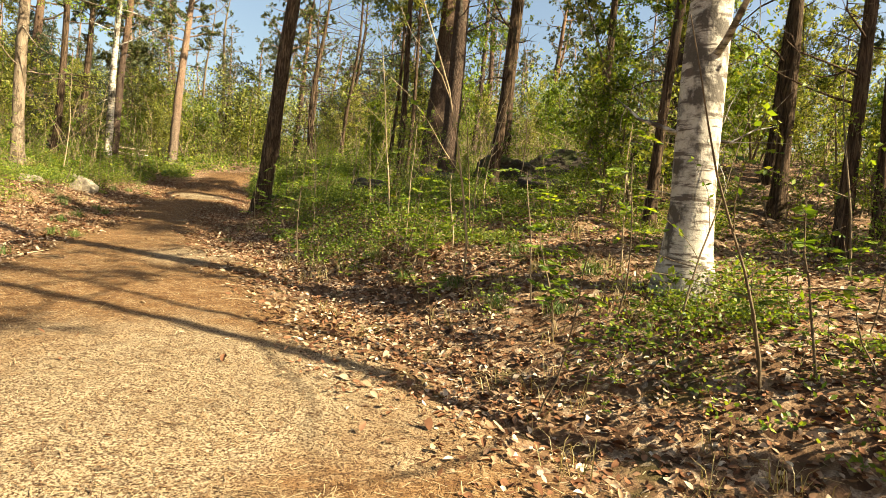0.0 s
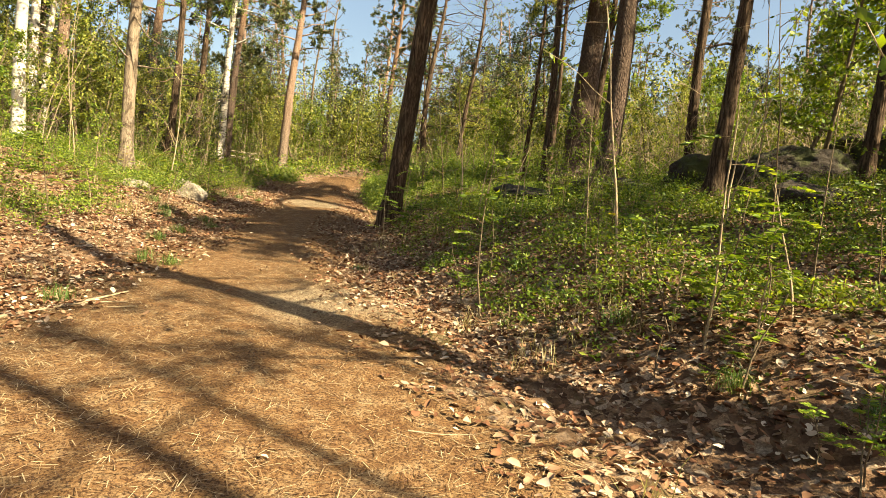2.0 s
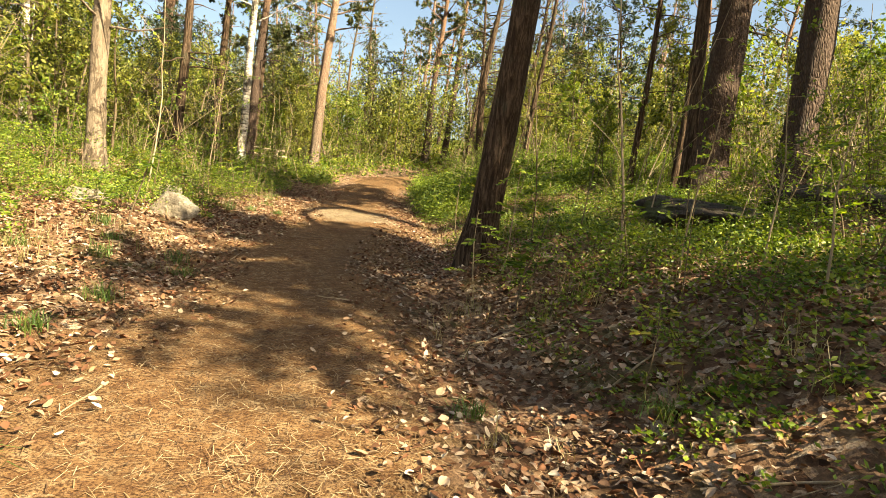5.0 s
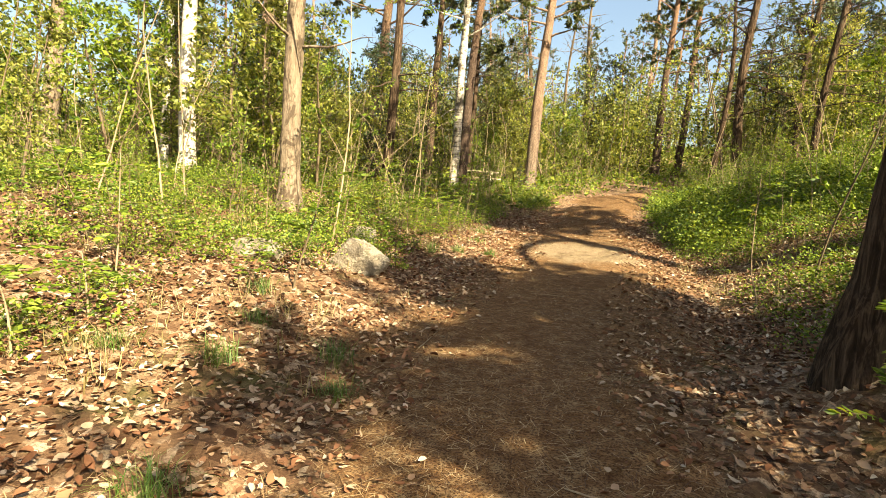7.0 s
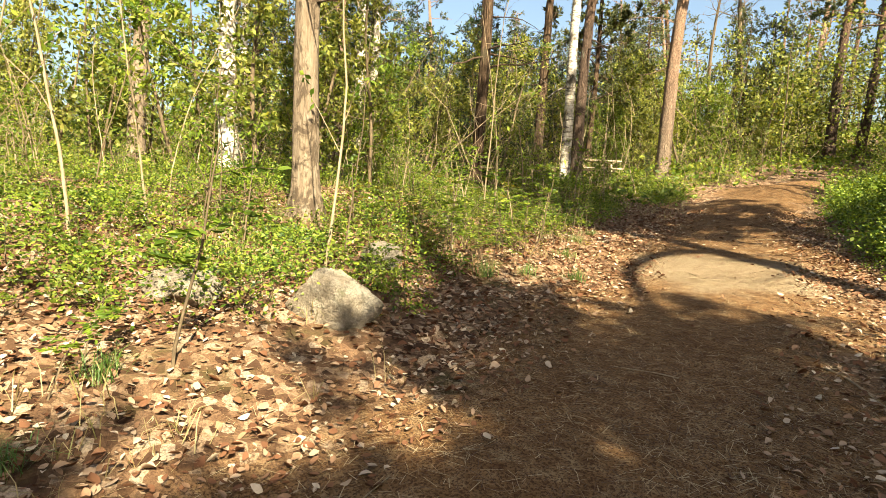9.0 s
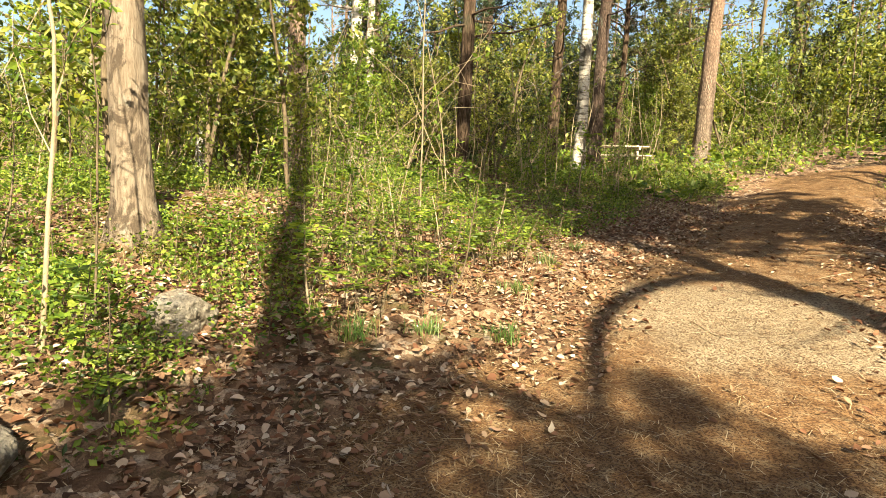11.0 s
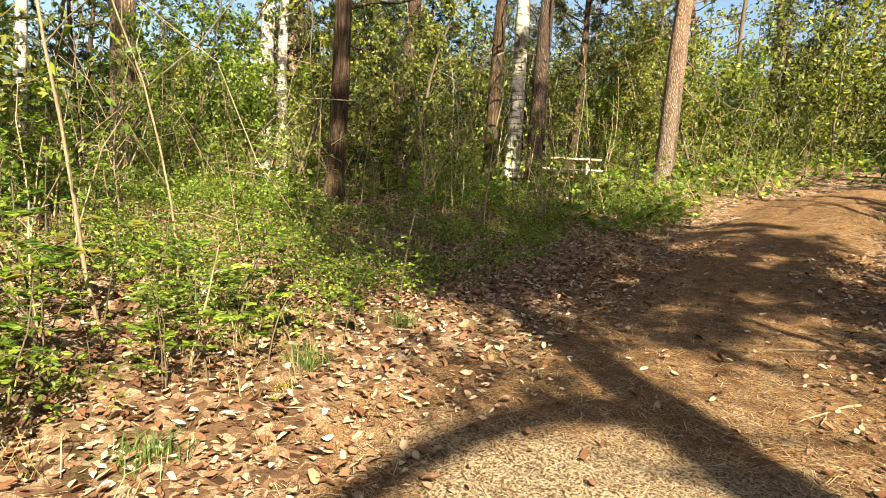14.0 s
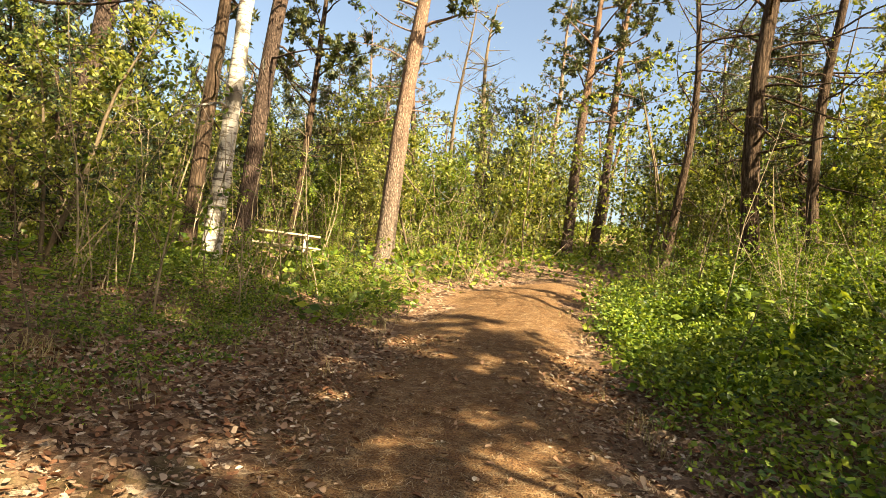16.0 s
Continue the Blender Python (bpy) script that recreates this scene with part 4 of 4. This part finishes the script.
place(variants(maple_seedling, 6), m_spots, RNG.uniform(0.7, 1.25, 200))
b_spots = spots_where(190, (-20, 7), (3, 40), lambda x, y, r: 1.3 < float(side(x, y)) < 9 and r.uniform() < 0.15 + float(patch(x, y, 0.9, 6)), 18)
place(variants(bare_stem, 6), b_spots, RNG.uniform(0.6, 1.3, 400))


def rowan(x, y, tall, fans, low, lean=(0.0, 0.0), leaf=0.075):
    """Tall thin rowan: drooping feathered leaves in whorls along a pale stem."""
    root = new("rowan_sapling")
    root.location = (x, y, ground_z(x, y))
    tb = Tubes()
    st = bent((0, 0, -0.05), (lean[0], lean[1], 1), tall, 10, 0.05)
    tb.add(st, np.linspace(0.010, 0.004, 10), 6)
    part("stem", tb.mesh("stem", M_TWIG_DRY), root, "thin pale stem")
    for j in range(fans):
        q = along(st, np.array([low + (1 - low) * (j + RNG.uniform()) / fans]))[0]
        a = RNG.uniform(0, 6.3)
        rb = bent(q, (math.cos(a), math.sin(a), RNG.uniform(0.2, 0.7)), RNG.uniform(0.20, 0.34), 6, 0.06, -0.14)
        t2, lv = Tubes(), Leaves()
        t2.add(rb, np.linspace(0.0035, 0.0015, 6), 4)
        part("twig", t2.mesh("twig", M_TWIG), root)
        fwd = unit(rb[-1] - rb[0])
        sd = unit(np.cross(fwd, [0, 0, 1.0]))
        t = np.repeat(np.linspace(0.3, 0.95, 6), 2)
        ax = sd * np.tile([1.0, -1.0], 6)[:, None] + fwd * 0.55 + RNG.normal(size=(12, 3)) * 0.12
        lv.add(*blades(along(rb, t), ax, RNG.uniform(0.8, 1.1, 12) * leaf, RNG.uniform(0.30, 0.38, 12) * leaf))
        lv.add(*blades(rb[-1:], fwd[None], leaf, 0.36 * leaf))
        part("leaf_spray", lv.mesh("leaf_spray", M_LEAF), root)
    tagged(root, "tall thin rowan sapling with feathered bright green leaves", "sapling", "rowan saplings beside the path")


for rx, ry, rt, rf, rl in ((-0.46, 7.0, 1.75, 9, 0.15), (-0.58, 7.4, 0.6, 7, 0.4), (-0.2, 6.85, 0.55, 7, 0.4), (0.15, 7.2, 1.1, 8, 0.3), (-4.55, 13.75, 0.9, 10, 0.15), (-4.25, 13.8, 1.3, 8, 0.4), (-9.75, 12.3, 1.2, 10, 0.4), (-8.9, 11.3, 0.7, 9, 0.4),
                           (-9.3, 11.9, 0.55, 7, 0.4), (-10.4, 17.1, 1.0, 8, 0.4), (-10.9, 18.7, 0.9, 9, 0.3), (-11.2, 19.6, 0.8, 9, 0.3), (0.9, 5.3, 1.3, 8, 0.3), (1.9, 5.9, 1.6, 8, 0.3), (-1.9, 11.4, 1.3, 6, 0.5), (-2.6, 12.4, 1.5, 6, 0.5), (-6.6, 23.4, 1.3, 10, 0.3)):
    rowan(rx, ry, rt, rf, rl, RNG.normal(size=2) * 0.05)


# ---- ground cover that nobody could count ----
def stuff(name, label, category, me):
    return tagged(new(name, me), label, category, kind="stuff")


def cover_points(n, xr, yr, weight, seed):
    r = np.random.default_rng(seed)
    xs, ys = r.uniform(*xr, n), r.uniform(*yr, n)
    keep = r.uniform(size=n) < weight(xs, ys)
    xs, ys = xs[keep], ys[keep]
    return np.stack([xs, ys, height(xs, ys)], -1)


def bilberry(name, label, n0, xr, yr, weight, per, tall, leaf, seed):
    """Low green dwarf shrubs: each a spray of small leaves."""
    c = cover_points(n0, xr, yr, weight, seed)
    n = len(c)
    lift = tall * np.where(c[:, 0] < edge_l(c[:, 1]), 1.35, 1.0) * (0.2 + 1.4 * patch(c[:, 0], c[:, 1], 2.4, seed + 1)) * RNG.uniform(0.35, 1.0, n)
    top = np.repeat(lift, per)
    ang = RNG.uniform(0, 6.3, n * per)
    rad = RNG.uniform(0.0, 0.18, n * per) * (0.4 + top * 3)
    pos = np.repeat(c, per, 0) + np.stack([np.cos(ang) * rad, np.sin(ang) * rad, top * RNG.uniform(0.25, 1.0, n * per)], -1)
    d = np.stack([np.cos(ang), np.sin(ang), RNG.uniform(-0.2, 0.7, n * per)], -1) + RNG.normal(size=(n * per, 3)) * 0.45
    sz = np.repeat(RNG.uniform(0.75, 1.35, n), per) * leaf
    v, f = quads(pos, d, RNG.uniform(0.8, 1.3, n * per) * sz, RNG.uniform(0.45, 0.7, n * per) * sz)
    stuff(name, label, "undergrowth", mesh_from(name, v, f, M_BILBERRY))


def bilberry_weight(x, y):
    s = side(x, y)
    right = x > edge_r(y)
    p = patch(x, y, 1.5, 21) + 0.8 * (patch(x, y, 5.5, 22) - 0.5)
    lush = np.where(right, np.interp(y, [3, 7, 9, 18, 21, 34], [0.02, 0.12, 0.34, 0.34, 0.5, 0.4]), np.interp(y, [3, 9, 13, 22, 30], [0.1, 0.2, 0.25, 0.35, 0.2]))
    start = np.where(right, np.interp(y, [3, 9, 19, 23], [1.3, 0.8, 0.7, 0.25]), np.interp(y, [3, 12, 14.5, 19, 22, 26], [0.7, 1.5, 1.1, 1.0, 0.9, 0.4]))
    lush = lush + 0.6 * np.exp(-((x + 10.6) ** 2 + (y - 15.9) ** 2) / 3.5)
    lush = lush + 0.5 * np.exp(-((x + 2.2) ** 2 + (y - 12.6) ** 2) / 2.5)
    bare = ((x + 9.55) ** 2 + (y - 15.02) ** 2 > 0.16) & ((x + 10.62) ** 2 + (y - 16.24) ** 2 > 0.08)
    start = start - 0.7 * np.exp(-((x + 10.0) ** 2 + (y - 15.4) ** 2) / 1.5)
    return bare * np.clip((p + lush - 0.58) * 5.0, 0.03, 1) * np.clip((s - start) / 0.7, 0, 1) * np.interp(s, [6, 10], [1, 0.35]) * np.clip(patch(x, y, 9.0, 77) * 2.2 - 0.25, 0.15, 1)


bilberry("bilberry_cover", "low bright green bilberry plants covering the banks", 98000, (-18, 5.5), (2.5, 34), bilberry_weight, 16, 0.32, 0.036, 23)
bilberry("leafy_undershrub", "knee-high dark green leafy shrubs on the bank at the bend", 15000, (-11, -1), (21.5, 31), lambda x, y: np.interp(x - edge_r(y), [0.35, 0.8, 4.5, 6.5], [0, 1, 1, 0.2]) * np.interp(y, [21.5, 23, 29, 31], [0, 1, 1, 0.3]) * np.clip(patch(x, y, 1.4, 61) * 2.0 - 0.2, 0.1, 1), 20, 0.62, 0.055, 63)
bilberry("far_undergrowth", "green undergrowth over the distant forest floor", 52000, (-75, 20), (4, 80), lambda x, y: (np.clip(side(x, y) * 0.8, 0, 1) * (y > 26) + (y > 36.0)) * np.clip((x + 45) / 8, 0.25, 1) + 0.5 * (x < -18) * (y <= 26), 5, 0.45, 0.15, 25)


def litter():
    """Curled dead leaves, thick in the gully and on the verge."""
    def weight(x, y):
        s = side(x, y)
        right = x > edge_r(y)
        w = np.where(right, np.interp(s, [-0.5, 0.1, 2.0, 3.5, 7], [0, 1, 1, 0.4, 0.12]), np.interp(s, [-0.9, 0.0, 2.0, 4.0, 7], [0, 0.9, 1.0, 0.35, 0.12]))
        return np.clip(w, 0, 1) * (0.35 + 0.65 * patch(x, y, 2.2, 31)) * np.interp(y, [2, 24, 40], [1, 0.8, 0.2]) + np.interp(y, [20, 23.5], [0.003, 0.05]) * (s <= 0)
    c = cover_points(390000, (-13.5, 5), (1.8, 27), weight, 32)
    n = len(c)
    a = RNG.uniform(0, 6.3, n)
    d = np.stack([np.cos(a), np.sin(a), RNG.normal(size=n) * 0.3], -1)
    c[:, 2] += RNG.uniform(0.004, 0.03, n)
    L = RNG.uniform(0.030, 0.068, n) * RNG.uniform(0.75, 1.2, n)
    s = unit(np.stack([-np.sin(a), np.cos(a), RNG.normal(size=n) * 0.4], -1))
    d = unit(d)
    u = np.cross(d, s)
    W = (L * RNG.uniform(0.42, 0.72, n))[:, None]
    L = L[:, None]
    cup = RNG.uniform(-0.3, 1.1, n)[:, None]
    roll = RNG.uniform(-0.2, 0.6, n)[:, None]
    twist = RNG.normal(size=(n, 1)) * 0.3
    rows = []
    for along, half in ((0.0, 0.06), (0.22, 0.40), (0.5, 0.52), (0.78, 0.36), (1.0, 0.04)):
        mid = c + d * L * along + u * L * roll * (along - 0.3) ** 2
        for k in (-1, 0, 1):
            jit = RNG.uniform(0.72, 1.15, (n, 1)) if k else 0.0
            rows.append(mid + s * W * half * k * jit + u * W * half * (cup * abs(k) + twist * k * along))
    vs = np.stack(rows, 1).reshape(-1, 3)
    i = np.arange(n)[:, None] * 15
    f = np.concatenate([i + [r + k, r + k + 1, r + k + 4, r + k + 3] for r in (0, 3, 6, 9) for k in (0, 1)], 1).reshape(-1, 4)
    stuff("leaf_litter", "brown and bleached fallen leaves along the path edges", "leaf litter", mesh_from("leaf_litter", vs, f, M_LITTER, True))


litter()


def needle_bed():
    """Dropped pine needles and straw on the trodden way."""
    c = cover_points(720000, (-13, 2.5), (1.5, 33), lambda x, y: np.interp(-side(x, y), [-1.2, -0.2, 0.4], [0, 0.6, 1]) * (0.3 + 0.7 * patch(x, y, 2.6, 41)), 42)
    n = len(c)
    a = RNG.uniform(0, 6.3, n)
    d = np.stack([np.cos(a), np.sin(a), RNG.normal(size=n) * 0.10], -1)
    s = np.stack([-np.sin(a), np.cos(a), np.zeros(n)], -1)
    c[:, 2] += RNG.uniform(0.003, 0.014, n)
    L, W = RNG.uniform(0.04, 0.11, n)[:, None], RNG.uniform(0.0010, 0.0023, n)[:, None]
    vs = np.stack([c - s * W, c + d * L - s * W, c + d * L + s * W, c + s * W], 1).reshape(-1, 3)
    stuff("needle_bed", "dry pine needles and straw strewn over the path", "needles", mesh_from("needle_bed", vs, np.arange(n)[:, None] * 4 + [0, 1, 2, 3], M_NEEDLE_BED))


needle_bed()


def blades_of_grass(c, per, tall, spread, material, name):
    n = len(c)
    p = np.repeat(c, per, 0)
    m = len(p)
    p[:, :2] += RNG.normal(size=(m, 2)) * spread * 0.35
    a = RNG.uniform(0, 6.3, m)
    out = np.stack([np.cos(a), np.sin(a), np.zeros(m)], -1)
    h = (RNG.uniform(0.5, 1.0, m) * tall)[:, None]
    bend = RNG.uniform(0.2, 1.3, m)[:, None]
    w = RNG.uniform(0.0018, 0.0035, m)[:, None]
    s = np.stack([-np.sin(a), np.cos(a), np.zeros(m)], -1)
    zz = np.array([0, 0, 1.0])
    mid = p + out * h * bend * 0.35 + zz * h * (0.62 - 0.1 * bend)
    tip = p + out * h * bend + zz * h * (1 - 0.5 * bend)
    vs = np.stack([p - s * w, p + s * w, mid + s * w * 0.8, mid - s * w * 0.8, tip + s * w * 0.2, tip - s * w * 0.2], 1).reshape(-1, 3)
    i = np.arange(m)[:, None] * 6
    return mesh_from(name, vs, np.concatenate([i + [0, 1, 2, 3], i + [3, 2, 4, 5]], 1).reshape(-1, 4), material)


def dry_grass():
    c = cover_points(17000, (-16, 4), (2.5, 34), lambda x, y: np.interp(side(x, y), [-0.2, 0.3, 2.5, 6], [0, 0.3, 0.7, 0.35]) * np.clip(patch(x, y, 2.6, 51) * 3 - 1.3, 0, 1), 52)
    stuff("dry_grass", "thin dry and green grass along the path verge", "grass", blades_of_grass(c, 8, 0.30, 0.15, M_STRAW, "dry_grass"))


dry_grass()


def grass_tuft(x, y, tall):
    ob = new("grass_tuft", blades_of_grass(np.zeros((1, 3)), 90, tall, 0.18, M_GRASS, "grass_tuft"))
    ob.location = (x, y, ground_z(x, y) - 0.01)
    tagged(ob, "fresh green grass tuft at the path edge", "grass tuft", "grass tufts along the path")


for gx, gy, gh in ((-6.3, 9.2, 0.28), (-5.8, 9.0, 0.2), (-7.0, 10.4, 0.24), (-7.9, 13.0, 0.3), (-7.5, 12.6, 0.22), (-9.6, 18.3, 0.26), (-10.1, 17.3, 0.3), (-9.9, 17.8, 0.24), (-10.4, 19.2, 0.22),
                   (-10.9, 20.2, 0.25), (-11.3, 21.2, 0.22), (-5.7, 7.3, 0.25), (-4.0, 10.6, 0.18), (-11.2, 18.6, 0.28), (-8.8, 11.8, 0.26), (0.6, 5.4, 0.24), (0.2, 6.1, 0.26), (1.1, 5.0, 0.22), (-0.4, 6.6, 0.25), (-0.9, 7.7, 0.24), (1.6, 5.9, 0.26), (2.4, 4.4, 0.22), (0.9, 6.7, 0.24),
                   (-0.2, 7.9, 0.22), (-1.8, 9.4, 0.2), (-2.9, 10.6, 0.22), (-7.2, 11.2, 0.26), (-8.2, 12.2, 0.28), (-8.7, 12.9, 0.22), (-9.3, 13.4, 0.26)):
    grass_tuft(gx, gy, gh)


# ---- stones, sticks, table ----
def boulder(x, y, sx, sy, sz, label, turn=0.0, sink=0.25, seed=1, material=None):
    bm = bmesh.new()
    bmesh.ops.create_icosphere(bm, subdivisions=5, radius=1.0)
    cuts = np.random.default_rng(seed * 13)
    planes = [(Vector(unit(cuts.normal(size=3) * (1, 1, 0.7) + (0, 0, 0.25))), cuts.uniform(0.62, 0.82)) for _ in range(9)] + [(Vector((0.2, -0.15, 0.97)).normalized(), 0.68)]
    for v in bm.verts:
        p = v.co.copy()
        q = p * 1.1 + Vector((seed * 3.1, seed * 1.7, 0))
        d = min([h / max(p.dot(ax), 0.05) for ax, h in planes] + [1.08])
        d += 0.07 * noise.noise(q * 2.0) + 0.05 * noise.noise(q * 5) + 0.03 * noise.noise(q * 11) + 0.015 * noise.noise(q * 24)
        v.co = Vector((p.x * d * sx, p.y * d * sy, p.z * d * sz)) * 1.15
    for f in bm.faces:
        f.smooth = True
    me = bpy.data.meshes.new("boulder")
    bm.to_mesh(me)
    bm.free()
    me.materials.append(material or M_STONE)
    ob = new("boulder", me)
    ob.location, ob.rotation_euler = (x, y, ground_z(x, y) + sz * (1 - 2 * sink)), (0, 0, radians(turn))
    tagged(ob, label, "stone")


boulder(-9.55, 15.02, 0.29, 0.23, 0.24, "pale granite boulder half sunk in the verge", 51, 0.2, 1)
boulder(-10.3, 14.2, 0.30, 0.24, 0.14, "flat pale stone in the undergrowth", 50, 0.3, 2)
boulder(-10.62, 16.24, 0.27, 0.2, 0.18, "pale blocky stone in the undergrowth", 10, 0.25, 3)
boulder(-11.8, 18.3, 0.28, 0.2, 0.14, "flat pale stone in the undergrowth", 80, 0.3, 4)
# Outcrop rocks: mossy, and coloured darker for the shade they lie in.
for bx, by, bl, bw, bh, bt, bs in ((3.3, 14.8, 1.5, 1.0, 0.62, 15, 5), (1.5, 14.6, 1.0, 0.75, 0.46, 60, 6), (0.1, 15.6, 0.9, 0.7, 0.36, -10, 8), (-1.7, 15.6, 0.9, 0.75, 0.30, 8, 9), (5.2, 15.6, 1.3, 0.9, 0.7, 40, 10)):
    boulder(bx, by, bl, bw, bh, "mossy rock of the outcrop, the bank's shade put into its dark colour", bt, 0.47, bs, M_STONE_MOSS_SHADED)
boulder(1.9, 11.2, 0.45, 0.35, 0.22, "mossy stone among bilberries, with shade put into its dark colour", 30, 0.3, 7, M_STONE_MOSS_SHADED)


def stick(x, y, length, radius, turn, label, fork=True, material=None):
    tb = Tubes()
    d = np.array([math.cos(turn), math.sin(turn), 0.0])
    p = bent((0, 0, 0), d, length, 7, 0.12)
    p[:, 2] = height(p[:, 0] + x, p[:, 1] + y) - ground_z(x, y) + radius * 0.8
    tb.add(p, np.linspace(radius, radius * 0.4, 7), 6, 0.05)
    if fork:
        b = bent(p[3], d + [0.5, -0.6, 0], length * 0.4, 5, 0.15)
        b[:, 2] = height(b[:, 0] + x, b[:, 1] + y) - ground_z(x, y) + radius * 0.8
        tb.add(b, np.linspace(radius * 0.6, radius * 0.25, 5), 5)
    ob = new("fallen_branch", tb.mesh("fallen_branch", material or M_TWIG_DRY))
    ob.location = (x, y, ground_z(x, y))
    tagged(ob, label, "branch")


stick(-5.6, 6.6, 1.1, 0.018, 1.2, "forked dry branch lying beside the path")
stick(-4.4, 12.2, 0.9, 0.012, 0.3, "dry stick on the leafy bank")
for k in range(26):
    sx, sy = RNG.uniform(-11, -1), RNG.uniform(4, 26)
    sx = float(np.interp(RNG.uniform(), [0, 1], [edge_l(sy) - 0.8, edge_r(sy) + 1.6]))
    stick(sx, sy, RNG.uniform(0.15, 0.6), RNG.uniform(0.004, 0.009), RNG.uniform(0, 6.3), "small dry twig fallen on the path", RNG.uniform() < 0.4)


for k in range(70):
    sy = RNG.uniform(3.5, 20)
    sx = float(edge_r(sy)) + RNG.uniform(0.5, 4.5)
    stick(sx, sy, RNG.uniform(0.3, 1.1), RNG.uniform(0.004, 0.011), RNG.uniform(0, 6.3), "dead grey-brown twig lying on the leafy bank", RNG.uniform() < 0.6)


def brushwood():
    """Tangle of thin bare twigs behind the bank."""
    tb = Tubes()
    for k in range(900):
        x, y = RNG.uniform(0.5, 14), RNG.uniform(15, 36)
        if k % 3 == 0:
            x, y = RNG.uniform(-30, -13), RNG.uniform(17, 40)
            if -22 < x < -13.5 and 28 < y < 33:
                continue
        st = bent((x, y, ground_z(x, y) - 0.05), (*RNG.normal(size=2) * 0.45, 1), RNG.uniform(1.2, 3.8), 4, 0.3)
        tb.add(st, np.linspace(0.011, 0.004, 4), 3)
        for j in range(2):
            tb.add(bent(along(st, np.array([RNG.uniform(0.3, 0.9)]))[0], RNG.normal(size=3) + [0, 0, 0.5], RNG.uniform(0.4, 1.2), 3, 0.3), np.linspace(0.006, 0.003, 3), 3)
    stuff("brushwood", "tangle of thin bare pale-brown twigs among the trees", "brushwood", tb.mesh("brushwood", M_TWIG_DRY))


brushwood()


def box(lx, ly, lz, bevel=0.006):
    bm = bmesh.new()
    bmesh.ops.create_cube(bm, size=1.0)
    bmesh.ops.scale(bm, vec=(lx, ly, lz), verts=bm.verts)
    bmesh.ops.bevel(bm, geom=list(bm.edges), offset=bevel, segments=2, affect="EDGES")
    me = bpy.data.meshes.new("plank")
    bm.to_mesh(me)
    bm.free()
    me.materials.append(M_WOOD)
    return me


def picnic_table(x, y, turn):
    root = new("picnic_table")
    root.matrix_basis = pose(x, y, ground_z(x, y), 0, 0, turn)
    board, seat, brace, leg = box(1.8, 0.13, 0.04), box(1.8, 0.13, 0.04), box(0.05, 1.45, 0.10), box(0.05, 0.10, 0.95)
    for k in range(5):
        part("tabletop_plank", board, root).location = (0, -0.29 + 0.145 * k, 0.74)
    for s in (-1, 1):
        for k in range(2):
            part("bench_plank", seat, root).location = (0, s * (0.62 + 0.145 * k), 0.45)
        part("bench_bearer", brace, root).location = (s * 0.62, 0, 0.38)
        part("top_bearer", box(0.05, 0.7, 0.08), root).location = (s * 0.62, 0, 0.68)
        for q in (-1, 1):
            lg = part("leg", leg, root)
            lg.location, lg.rotation_euler = (s * 0.57, q * 0.38, 0.35), (q * radians(28), 0, 0)
    tagged(root, "weathered wooden picnic table with attached benches", "picnic table")


picnic_table(-17.1, 30.2, 40)
